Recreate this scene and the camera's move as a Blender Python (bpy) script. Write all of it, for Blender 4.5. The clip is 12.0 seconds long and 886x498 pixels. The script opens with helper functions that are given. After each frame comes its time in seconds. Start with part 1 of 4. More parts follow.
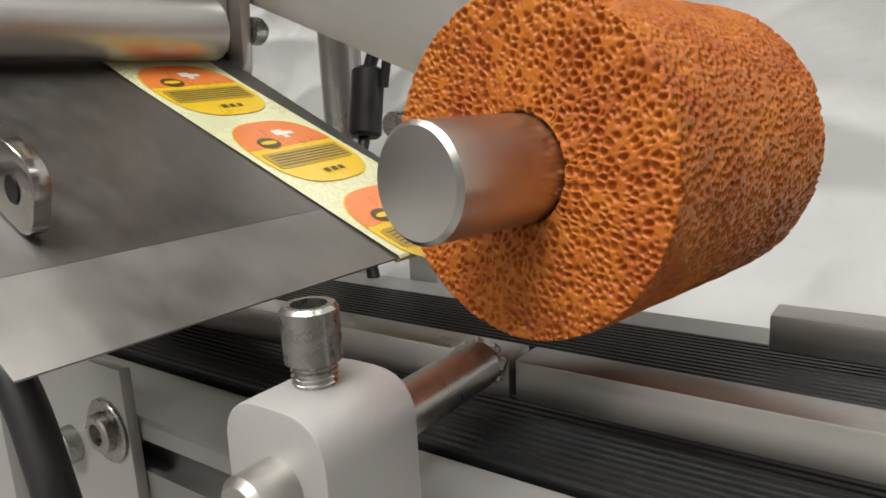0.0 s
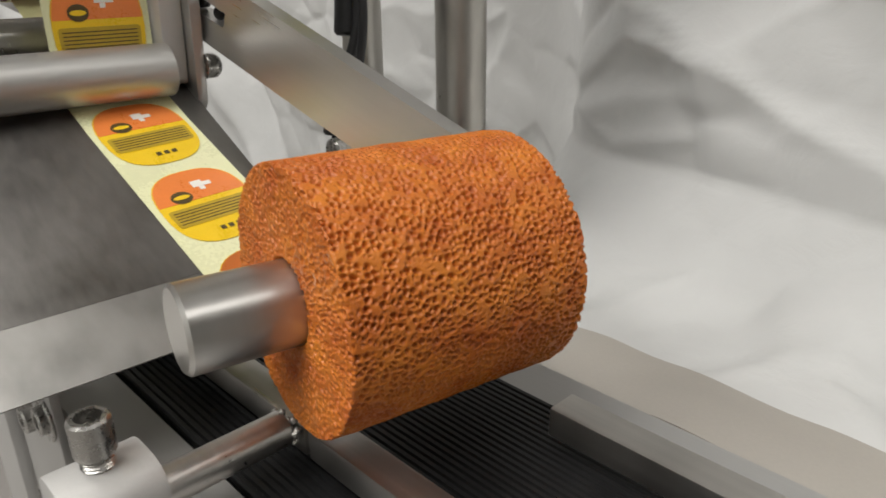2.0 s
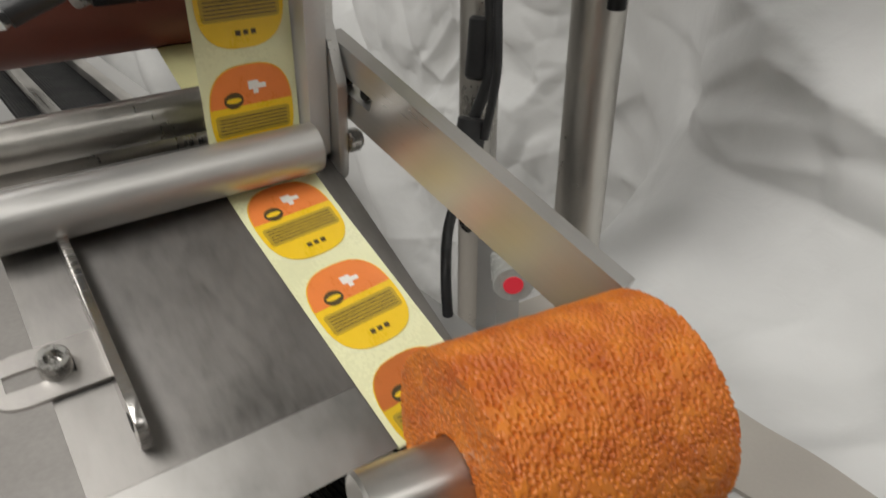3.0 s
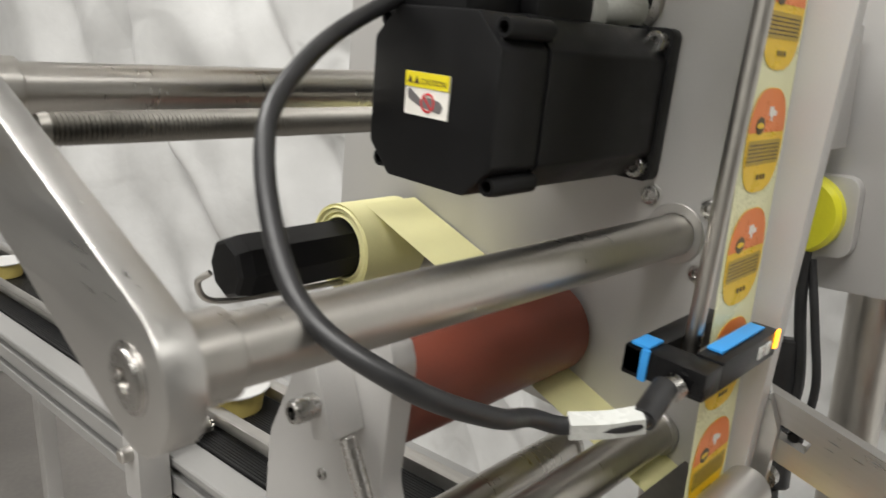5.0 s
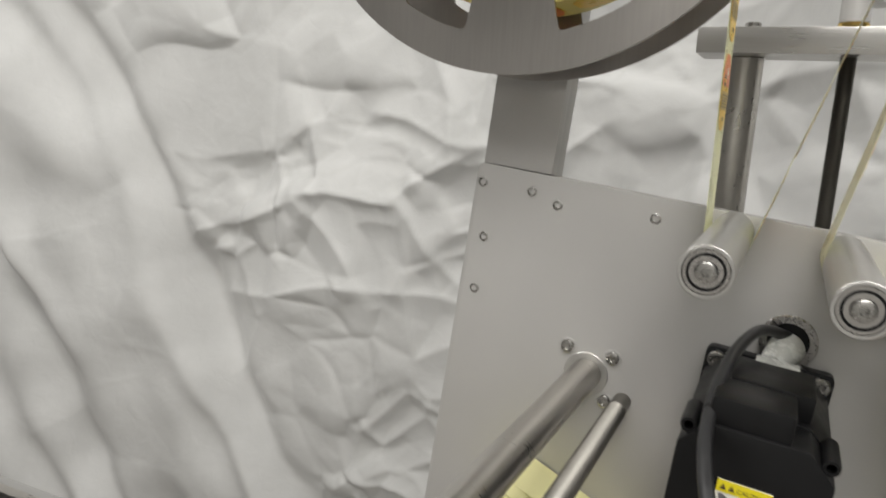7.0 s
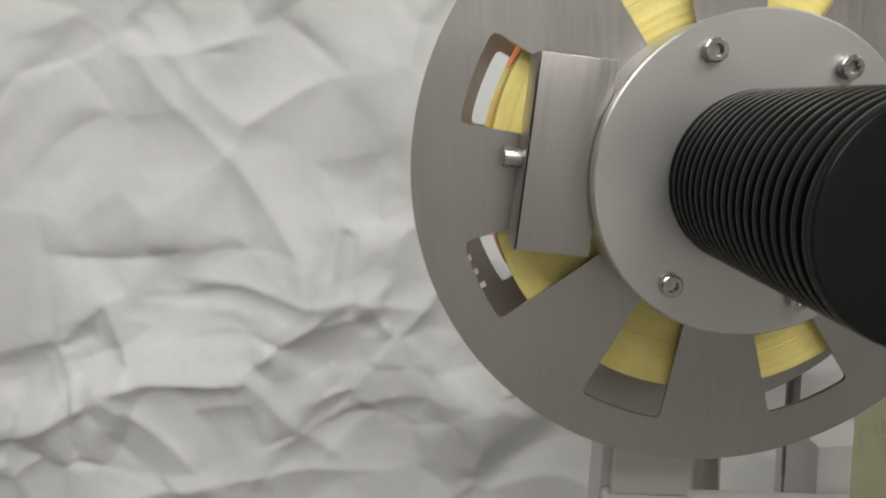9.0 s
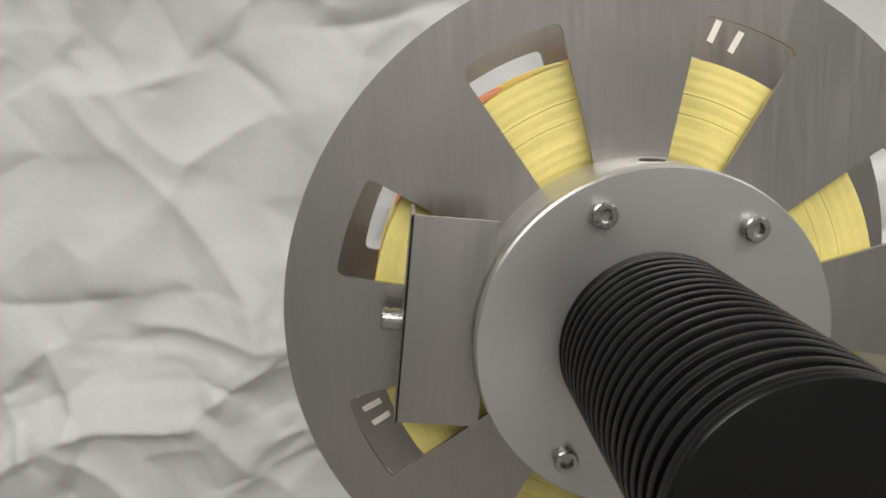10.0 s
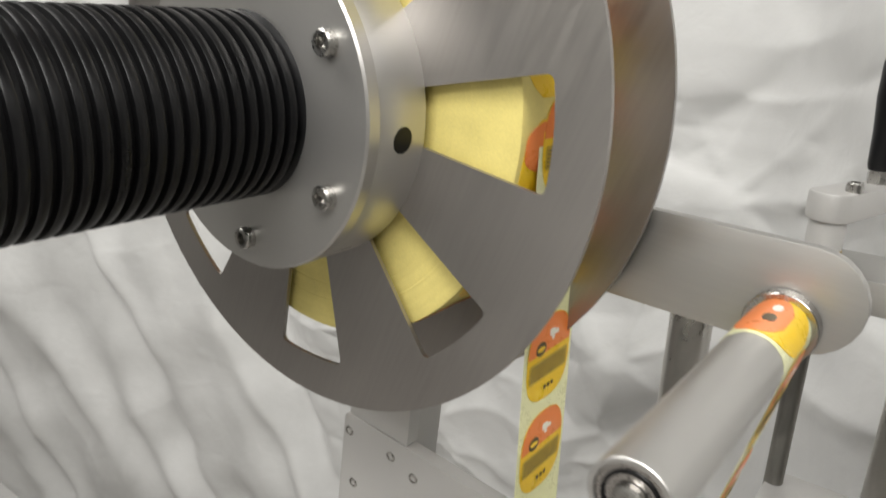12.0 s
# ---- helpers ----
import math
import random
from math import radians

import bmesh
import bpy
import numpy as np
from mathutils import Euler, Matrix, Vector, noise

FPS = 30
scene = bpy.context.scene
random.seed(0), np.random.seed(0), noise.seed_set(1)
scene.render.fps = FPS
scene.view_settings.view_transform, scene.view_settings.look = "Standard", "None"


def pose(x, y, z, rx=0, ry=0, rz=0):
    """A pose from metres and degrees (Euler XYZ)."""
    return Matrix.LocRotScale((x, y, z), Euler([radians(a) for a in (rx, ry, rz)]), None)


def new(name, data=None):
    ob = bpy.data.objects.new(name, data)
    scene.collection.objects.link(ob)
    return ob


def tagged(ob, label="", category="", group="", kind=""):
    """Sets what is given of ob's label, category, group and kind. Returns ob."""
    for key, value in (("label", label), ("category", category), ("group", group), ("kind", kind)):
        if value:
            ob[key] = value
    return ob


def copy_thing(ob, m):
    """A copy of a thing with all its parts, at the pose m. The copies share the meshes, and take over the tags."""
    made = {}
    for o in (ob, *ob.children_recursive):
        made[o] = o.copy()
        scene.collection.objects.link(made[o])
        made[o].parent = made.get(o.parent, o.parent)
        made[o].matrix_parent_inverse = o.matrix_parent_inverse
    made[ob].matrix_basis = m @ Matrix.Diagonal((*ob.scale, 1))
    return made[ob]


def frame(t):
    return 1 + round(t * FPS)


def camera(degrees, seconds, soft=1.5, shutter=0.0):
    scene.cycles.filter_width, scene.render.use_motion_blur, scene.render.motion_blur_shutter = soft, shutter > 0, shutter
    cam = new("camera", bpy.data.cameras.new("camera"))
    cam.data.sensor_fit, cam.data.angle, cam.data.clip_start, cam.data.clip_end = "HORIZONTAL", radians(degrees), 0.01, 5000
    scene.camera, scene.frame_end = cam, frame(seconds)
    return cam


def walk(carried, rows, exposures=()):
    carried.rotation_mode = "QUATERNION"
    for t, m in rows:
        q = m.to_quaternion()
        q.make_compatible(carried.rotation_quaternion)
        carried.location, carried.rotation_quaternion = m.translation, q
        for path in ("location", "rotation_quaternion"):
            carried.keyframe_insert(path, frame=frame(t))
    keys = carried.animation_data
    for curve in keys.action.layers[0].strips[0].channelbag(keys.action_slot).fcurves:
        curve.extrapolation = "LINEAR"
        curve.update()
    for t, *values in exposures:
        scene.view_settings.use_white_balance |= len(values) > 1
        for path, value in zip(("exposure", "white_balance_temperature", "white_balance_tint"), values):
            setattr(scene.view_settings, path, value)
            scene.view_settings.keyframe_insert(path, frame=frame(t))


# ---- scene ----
import numpy as np
PATH = [
    (0, 0.4085, -0.2102, 0.9511, 77.47, 2.96, 37.58),
    (0.5, 0.4017, -0.2107, 0.9441, 77.47, 1.61, 36.01),
    (0.7, 0.4272, -0.1993, 0.9529, 76.32, 2.92, 37.51),
    (0.9, 0.4594, -0.1913, 0.9536, 76.43, 1.28, 38.40),
    (1, 0.4726, -0.1859, 0.9561, 75.85, 1.23, 39.36),
    (1.5, 0.5087, -0.1728, 0.9952, 72.03, 0.90, 43.02),
    (2, 0.5028, -0.1508, 1.0347, 68.19, 0.73, 48.14),
    (2.5, 0.4976, -0.1517, 1.0619, 64.54, 0.59, 52.44),
    (3, 0.4530, -0.1559, 1.1313, 59.97, 0.24, 54.41),
    (3.2, 0.4299, -0.1576, 1.1580, 58.50, 0.13, 54.62),
    (4.8, 0.2700, -0.3509, 1.1938, 76.34, -0.81, 46.75),
    (5, 0.2409, -0.3885, 1.2098, 76.45, -1.42, 44.47),
    (5.5, 0.1634, -0.4758, 1.2445, 77.01, -2.80, 39.43),
    (6, 0.1130, -0.5250, 1.2916, 77.77, -3.79, 33.32),
    (6.5, 0.0736, -0.5493, 1.3445, 78.64, -3.76, 29.56),
    (6.7, 0.0498, -0.5581, 1.3678, 78.95, -3.53, 28.41),
    (8.3, -0.2881, -0.5160, 1.5677, 78.31, -0.08, 9.67),
    (8.5, -0.3250, -0.5133, 1.5902, 78.39, 0.68, 6.12),
    (9, -0.3635, -0.4887, 1.6650, 78.15, 2.56, -1.97),
    (9.5, -0.3427, -0.4543, 1.7142, 76.45, 3.41, -5.34),
    (10, -0.2974, -0.4332, 1.7507, 76.03, 3.52, -2.99),
    (10.5, -0.2226, -0.4152, 1.7328, 79.13, -1.53, 5.96),
    (10.9, -0.1375, -0.3817, 1.7445, 73.72, -2.56, 12.04),
    (11, -0.1116, -0.3742, 1.7407, 72.98, -2.40, 14.40),
    (11.3, -0.0481, -0.3573, 1.7233, 71.50, -2.55, 21.15),
    (11.5, -0.0017, -0.3627, 1.7137, 71.30, -2.23, 25.18),
    (11.6, 0.0252, -0.3618, 1.7049, 71.65, -2.52, 28.59),
    (11.8, 0.0752, -0.3555, 1.6849, 71.71, -2.45, 33.61),
    (12, 0.1216, -0.3463, 1.6632, 71.89, -1.99, 38.27),
]
cam = camera(63.75, 12.0, soft=1.6, shutter=0.25)
walk(cam, [(r[0], pose(*r[1:])) for r in PATH], exposures=[(0, -0.08), (1.0, -0.05), (2.5, -0.3), (3.2, -0.35), (5, 0.05), (6.5, -0.2), (8.5, -0.52), (10.5, -0.55), (11, -0.4), (12, -0.18)])

# ---- light: an assumed room with unseen ceiling panels, the machine stands before a white cloth ----
world = bpy.data.worlds.new("room_world")
scene.world = world
world.use_nodes = True
world.node_tree.nodes["Background"].inputs[0].default_value = (0.9, 0.95, 1.0, 1)
world.node_tree.nodes["Background"].inputs[1].default_value = 0.25


def ceiling_lamp(x, y, sx, sy, power):
    d = bpy.data.lights.new("ceiling_lamp", "AREA")
    d.shape, d.size, d.size_y, d.energy, d.color = "RECTANGLE", sx, sy, power, (1.0, 0.98, 0.945)
    o = new("ceiling_lamp", d)
    o.matrix_world = pose(x, y, 2.85)


ceiling_lamp(0.7, -0.95, 1.3, 0.6, 38)
ceiling_lamp(-1.2, -0.6, 1.3, 0.6, 33)
ceiling_lamp(0.1, -2.0, 1.3, 0.6, 40)
ceiling_lamp(1.6, 0.4, 0.6, 1.3, 9)

# ---- materials ----


def nodes(name):
    m = bpy.data.materials.new(name)
    m.use_nodes = True
    t = m.node_tree
    return m, t.nodes, t.links, t.nodes["Principled BSDF"]


def mat(name, color, rough=0.5, metal=0.0, vary=0.12, scale=25.0, bump=0.05, grain=600.0, stretch=(1, 1, 1), spec=0.5, rvary=0.12, coat=0.0, emit=0.0):
    m, n, l, b = nodes(name)
    tc = n.new("ShaderNodeTexCoord")
    mp = n.new("ShaderNodeMapping")
    mp.inputs["Scale"].default_value = stretch
    l.new(tc.outputs["Object"], mp.inputs["Vector"])
    big = n.new("ShaderNodeTexNoise")
    big.inputs["Scale"].default_value, big.inputs["Detail"].default_value = scale, 5
    fine = n.new("ShaderNodeTexNoise")
    fine.inputs["Scale"].default_value, fine.inputs["Detail"].default_value = grain, 3
    l.new(tc.outputs["Object"], big.inputs["Vector"])
    l.new(mp.outputs["Vector"], fine.inputs["Vector"])
    mixn = n.new("ShaderNodeMath")
    mixn.operation = "MULTIPLY_ADD"
    l.new(big.outputs["Fac"], mixn.inputs[0])
    mixn.inputs[1].default_value = 0.65
    half = n.new("ShaderNodeMath")
    half.operation = "MULTIPLY"
    half.inputs[1].default_value = 0.35
    l.new(fine.outputs["Fac"], half.inputs[0])
    l.new(half.outputs[0], mixn.inputs[2])
    ramp = n.new("ShaderNodeValToRGB")
    lo = [max(c * (1 - vary * 1.6), 0) for c in color]
    hi = [min(c * (1 + vary), 1) for c in color]
    ramp.color_ramp.elements[0].position, ramp.color_ramp.elements[1].position = 0.25, 0.75
    ramp.color_ramp.elements[0].color, ramp.color_ramp.elements[1].color = (*lo, 1), (*hi, 1)
    l.new(mixn.outputs[0], ramp.inputs[0])
    l.new(ramp.outputs[0], b.inputs["Base Color"])
    rr = n.new("ShaderNodeMapRange")
    rr.inputs[1].default_value, rr.inputs[2].default_value = 0.3, 0.7
    rr.inputs[3].default_value, rr.inputs[4].default_value = max(rough - rvary, 0.03), min(rough + rvary, 1)
    l.new(mixn.outputs[0], rr.inputs[0])
    l.new(rr.outputs[0], b.inputs["Roughness"])
    b.inputs["Metallic"].default_value = metal
    b.inputs["Specular IOR Level"].default_value = spec
    b.inputs["Coat Weight"].default_value = coat
    if bump:
        bp = n.new("ShaderNodeBump")
        bp.inputs["Strength"].default_value, bp.inputs["Distance"].default_value = bump, 0.0006
        l.new(fine.outputs["Fac"], bp.inputs["Height"])
        l.new(bp.outputs[0], b.inputs["Normal"])
    if emit:
        b.inputs["Emission Color"].default_value = (*color, 1)
        b.inputs["Emission Strength"].default_value = emit
    return m


ALU = mat("anodised_aluminium", (0.50, 0.49, 0.475), 0.46, 0.32, 0.06, 9, 0.04, 900)
PROFILE = mat("dull_aluminium_profile", (0.40, 0.395, 0.385), 0.42, 0.45, 0.06, 9, 0.04, 900, (0.05, 1, 1))
ALU_X = mat("brushed_aluminium", (0.52, 0.51, 0.49), 0.36, 0.9, 0.06, 9, 0.10, 500, (0.05, 1, 1))
ALU_ROLL = mat("turned_aluminium", (0.54, 0.53, 0.51), 0.38, 0.85, 0.05, 9, 0.05, 500, (1, 0.05, 1))
STEEL = mat("stainless_steel", (0.50, 0.48, 0.46), 0.27, 1.0, 0.10, 12, 0.06, 400, (1, 0.04, 1))
STEEL_Y = mat("ground_steel_shaft", (0.52, 0.50, 0.465), 0.34, 1.0, 0.08, 15, 0.05, 500, (0.2, 1, 0.2))
CAST = mat("cast_grey_aluminium", (0.25, 0.245, 0.235), 0.5, 0.25, 0.06, 20, 0.06, 700)
THREAD = mat("dull_threaded_steel", (0.22, 0.21, 0.19), 0.42, 1.0, 0.15, 30, 0.06, 400)
SHEET = mat("sheet_steel", (0.40, 0.38, 0.36), 0.38, 0.95, 0.10, 7, 0.06, 500, (1, 1, 0.05))
LIP = mat("ground_steel_lip", (0.32, 0.31, 0.295), 0.52, 1.0, 0.22, 30, 0.22, 120, (0.35, 1, 1))
PEEL = mat("worn_sheet_steel", (0.21, 0.20, 0.188), 0.46, 0.9, 0.22, 14, 0.10, 260, (0.06, 1, 1))
RAIL = mat("polished_steel_bar", (0.56, 0.54, 0.51), 0.36, 1.0, 0.16, 20, 0.08, 300, (0.03, 1, 1))
TURNED = mat("turned_steel_shaft", (0.56, 0.545, 0.52), 0.30, 1.0, 0.05, 8, 0.05, 320, (0.15, 1, 0.15), rvary=0.06)
SCREW = mat("screw_steel", (0.45, 0.44, 0.42), 0.28, 1.0, 0.12, 200, 0.03, 900)
BLACK = mat("black_anodised", (0.006, 0.006, 0.0065), 0.36, 0.0, 0.3, 30, 0.03, 900, spec=0.25)
MOTOR = mat("black_motor_paint", (0.006, 0.006, 0.0065), 0.42, 0.0, 0.25, 40, 0.05, 1500, spec=0.28)
RUBBER = mat("black_cable_rubber", (0.02, 0.02, 0.021), 0.42, 0.0, 0.3, 60, 0.06, 900)
BELT = mat("black_ribbed_belt", (0.012, 0.012, 0.0125), 0.42, 0.0, 0.35, 25, 0.15, 700, spec=0.35)
RED = mat("brown_red_rubber", (0.17, 0.045, 0.028), 0.42, 0.0, 0.12, 30, 0.08, 500)
BRASS = mat("brass", (0.70, 0.50, 0.16), 0.25, 1.0, 0.1, 60, 0.02, 500)
YELLOW = mat("yellow_plastic_cap", (0.75, 0.72, 0.03), 0.38, 0.0, 0.05, 30, 0.02, 500)
BLUE = mat("blue_plastic", (0.04, 0.30, 0.72), 0.4, 0.0, 0.08, 60, 0.03, 900)
PAPER = mat("pale_yellow_liner", (0.80, 0.76, 0.40), 0.55, 0.0, 0.05, 40, 0.03, 900)
ROLLPAPER = mat("wound_liner_edge", (0.78, 0.66, 0.22), 0.6, 0.0, 0.12, 40, 0.05, 900)
TAPE = mat("glossy_liner", (0.80, 0.80, 0.50), 0.3, 0.0, 0.05, 30, 0.02, 600)
ORANGE = mat("orange_print", (0.85, 0.24, 0.055), 0.32, 0.0, 0.06, 60, 0.01, 900)
AMBER = mat("yellow_print", (0.88, 0.58, 0.02), 0.32, 0.0, 0.05, 60, 0.01, 900)
OCHRE = mat("ochre_print", (0.50, 0.34, 0.03), 0.34, 0.0, 0.08, 60, 0.01, 900)
INK = mat("dark_print", (0.09, 0.06, 0.02), 0.4, 0.0, 0.1, 60, 0.01, 900)
WHITE = mat("white_print", (0.85, 0.82, 0.76), 0.4, 0.0, 0.03, 60, 0.01, 900)
LIDWHITE = mat("white_foil_lid", (0.62, 0.615, 0.60), 0.4, 0.0, 0.06, 50, 0.05, 500)
CUP = mat("yellowish_cup", (0.62, 0.50, 0.16), 0.35, 0.0, 0.10, 30, 0.03, 500)
CAUTION = mat("caution_yellow", (0.80, 0.68, 0.02), 0.4, 0.0, 0.03, 60, 0.01, 900)
REDINK = mat("red_print", (0.6, 0.04, 0.05), 0.4, 0.0, 0.05, 60, 0.01, 900)
GREYINK = mat("grey_print", (0.16, 0.15, 0.15), 0.4, 0.0, 0.1, 60, 0.01, 900)
LED = mat("orange_indicator", (1.0, 0.35, 0.02), 0.4, emit=3.0)
LEDRED = mat("red_indicator", (1.0, 0.05, 0.08), 0.4, emit=0.25)
CLEAR = mat("clear_label_sleeve", (0.60, 0.61, 0.58), 0.25, 0.0, 0.06, 60, 0.02, 400)
PAINT = mat("pale_wall_paint", (0.62, 0.62, 0.60), 0.7, 0.0, 0.05, 3, 0.03, 90)
# beige tone for shade and dust on the foot of the white cloth
CLOTH_SHADE = mat("shaded_beige_cloth", (0.42, 0.39, 0.35), 0.85, 0.0, 0.06, 8, 0.05, 500)
CONCRETE = mat("grey_floor", (0.36, 0.34, 0.32), 0.6, 0.0, 0.15, 3, 0.05, 60)


def cloth_material():
    m, n, l, b = nodes("white_cotton_cloth")
    tc = n.new("ShaderNodeTexCoord")
    w = n.new("ShaderNodeTexNoise")
    w.inputs["Scale"].default_value, w.inputs["Detail"].default_value = 9, 6
    l.new(tc.outputs["Object"], w.inputs["Vector"])
    r = n.new("ShaderNodeValToRGB")
    r.color_ramp.elements[0].color, r.color_ramp.elements[1].color = (0.60, 0.60, 0.59, 1), (0.68, 0.68, 0.67, 1)
    r.color_ramp.elements[0].position, r.color_ramp.elements[1].position = 0.3, 0.7
    l.new(w.outputs["Fac"], r.inputs[0])
    l.new(r.outputs[0], b.inputs["Base Color"])
    b.inputs["Roughness"].default_value = 0.85
    b.inputs["Sheen Weight"].default_value = 0.2
    f = n.new("ShaderNodeTexNoise")
    f.inputs["Scale"].default_value, f.inputs["Detail"].default_value = 700, 2
    l.new(tc.outputs["Object"], f.inputs["Vector"])
    bp = n.new("ShaderNodeBump")
    bp.inputs["Strength"].default_value, bp.inputs["Distance"].default_value = 0.15, 0.0005
    l.new(f.outputs["Fac"], bp.inputs["Height"])
    # small soft wrinkles
    wr = n.new("ShaderNodeTexNoise")
    wr.inputs["Scale"].default_value, wr.inputs["Detail"].default_value, wr.inputs["Distortion"].default_value = 26, 4, 0.6
    l.new(tc.outputs["Object"], wr.inputs["Vector"])
    last = n.new("ShaderNodeBump")
    last.inputs["Strength"].default_value, last.inputs["Distance"].default_value = 0.35, 0.004
    l.new(wr.outputs["Fac"], last.inputs["Height"])
    l.new(bp.outputs[0], last.inputs["Normal"])
    l.new(last.outputs[0], b.inputs["Normal"])
    return m


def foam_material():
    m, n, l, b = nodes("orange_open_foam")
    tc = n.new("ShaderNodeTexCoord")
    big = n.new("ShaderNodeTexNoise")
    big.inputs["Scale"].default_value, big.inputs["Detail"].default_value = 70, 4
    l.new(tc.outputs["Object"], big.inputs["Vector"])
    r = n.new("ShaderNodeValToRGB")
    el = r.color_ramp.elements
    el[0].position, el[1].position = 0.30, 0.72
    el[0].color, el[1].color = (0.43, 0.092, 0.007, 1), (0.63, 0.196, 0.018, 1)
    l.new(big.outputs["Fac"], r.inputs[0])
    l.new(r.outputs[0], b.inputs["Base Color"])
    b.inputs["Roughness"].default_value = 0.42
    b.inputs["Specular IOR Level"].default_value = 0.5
    fine = n.new("ShaderNodeTexNoise")
    fine.inputs["Scale"].default_value, fine.inputs["Detail"].default_value = 1400, 2
    l.new(tc.outputs["Object"], fine.inputs["Vector"])
    bp = n.new("ShaderNodeBump")
    bp.inputs["Strength"].default_value, bp.inputs["Distance"].default_value = 0.4, 0.0004
    l.new(fine.outputs["Fac"], bp.inputs["Height"])
    l.new(bp.outputs[0], b.inputs["Normal"])
    return m


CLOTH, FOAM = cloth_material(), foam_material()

# ---- mesh helpers ----
TILT = 5.2
HEAD = pose(0, 0, 1.2, 0, TILT, 0)
CONV = pose(0.33, 0, 0.851, 0, 0, 2.5)


def thing(name, m=None, label="", category="", group="", kind=""):
    o = new(name)
    o.empty_display_size = 0.02
    if m is not None:
        o.matrix_basis = m
    return tagged(o, label, category, group, kind)


def part(name, bm, material, parent=None, label="", smooth=True):
    bmesh.ops.recalc_face_normals(bm, faces=bm.faces)
    me = bpy.data.meshes.new(name)
    if smooth:
        for f in bm.faces:
            f.smooth = True
        for e in bm.edges:
            if len(e.link_faces) == 2 and e.calc_face_angle(0) > 0.6:
                e.smooth = False
    bm.to_mesh(me)
    bm.free()
    me.materials.append(material)
    o = new(name, me)
    if parent is not None:
        o.parent = parent
    if label:
        o["label"] = label
    return o


def box(x0, x1, y0, y1, z0, z1, bevel=0.0008, bm=None):
    b = bmesh.new()
    bmesh.ops.create_cube(b, size=1)
    for v in b.verts:
        v.co = Vector(((x0 + x1) / 2 + v.co.x * (x1 - x0), (y0 + y1) / 2 + v.co.y * (y1 - y0), (z0 + z1) / 2 + v.co.z * (z1 - z0)))
    if bevel:
        bmesh.ops.bevel(b, geom=b.edges[:], offset=bevel, segments=2, affect="EDGES", profile=0.6)
    return join(bm, b)


def join(bm, b):
    if bm is None:
        return b
    me = bpy.data.meshes.new("tmp")
    b.to_mesh(me)
    b.free()
    bm.from_mesh(me)
    bpy.data.meshes.remove(me)
    return bm


def basis(d):
    d = Vector(d).normalized()
    a = d.orthogonal().normalized()
    return a, d.cross(a).normalized(), d


def lathe(p, d, profile, seg=28, bm=None, start=None):
    """Turned shape: profile rows (distance along d from p, radius)."""
    b = bmesh.new()
    u, w, d = basis(d)
    if start is not None:
        u = Vector(start).normalized()
        w = d.cross(u).normalized()
    p = Vector(p)
    rings = []
    for s, r in profile:
        if r < 1e-7:
            rings.append([b.verts.new(p + d * s)])
        else:
            rings.append([b.verts.new(p + d * s + (u * math.cos(2 * math.pi * k / seg) + w * math.sin(2 * math.pi * k / seg)) * r) for k in range(seg)])
    for a, c in zip(rings, rings[1:]):
        for k in range(seg):
            j = (k + 1) % seg
            q = [a[k % len(a)], a[j % len(a)], c[j % len(c)], c[k % len(c)]]
            q = [v for i, v in enumerate(q) if v not in q[:i]]
            if len(q) > 2:
                b.faces.new(q)
    return join(bm, b)


def rod(p, q, r, seg=28, bevel=0.0008, bm=None):
    p, q = Vector(p), Vector(q)
    h = (q - p).length
    e = min(bevel, r * 0.4)
    return lathe(p, q - p, [(0, 0), (0, r - e), (e, r), (h - e, r), (h, r - e), (h, 0)], seg, bm)


def ring(p, d, r0, r1, h, seg=28, bm=None):
    e = min(0.0005, (r1 - r0) * 0.3)
    return lathe(p, d, [(0, r0), (0, r1 - e), (e, r1), (h - e, r1), (h, r1 - e), (h, r0), (0, r0)], seg, bm)


def cap_screw(p, d, r=0.0055, h=0.006, bm=None):
    """Socket head screw that stands h proud of p along d."""
    return lathe(p, d, [(-0.001, r), (h * 0.86, r), (h, r * 0.88), (h, r * 0.56), (h * 0.35, r * 0.5), (h * 0.3, 0)], 18, bm)


def prism(poly, y0, y1, bevel=0.0008, bm=None):
    """Outline in x and z, thick along y."""
    b = bmesh.new()
    f = b.faces.new([b.verts.new((x, y0, z)) for x, z in poly])
    g = bmesh.ops.extrude_face_region(b, geom=[f])
    for v in g["geom"]:
        if isinstance(v, bmesh.types.BMVert):
            v.co.y = y1
    if bevel:
        rim = [e for e in b.edges if abs(e.verts[0].co.y - e.verts[1].co.y) < 1e-9]
        bmesh.ops.bevel(b, geom=rim, offset=bevel, segments=2, affect="EDGES", profile=0.6)
    return join(bm, b)


def rounded(pts, radii, seg=6):
    out = []
    n = len(pts)
    for i in range(n):
        p, a, c = Vector(pts[i]), Vector(pts[i - 1]), Vector(pts[(i + 1) % n])
        r = radii[i] if isinstance(radii, (list, tuple)) else radii
        if r <= 0:
            out.append(tuple(p))
            continue
        da, dc = (a - p).normalized(), (c - p).normalized()
        half = da.angle(dc) / 2
        t = min(r / math.tan(half), (a - p).length * 0.49, (c - p).length * 0.49)
        s, e = p + da * t, p + dc * t
        for k in range(seg + 1):
            f = k / seg
            out.append(tuple((s * (1 - f) + p * f) * (1 - f) + (p * (1 - f) + e * f) * f))
    return out


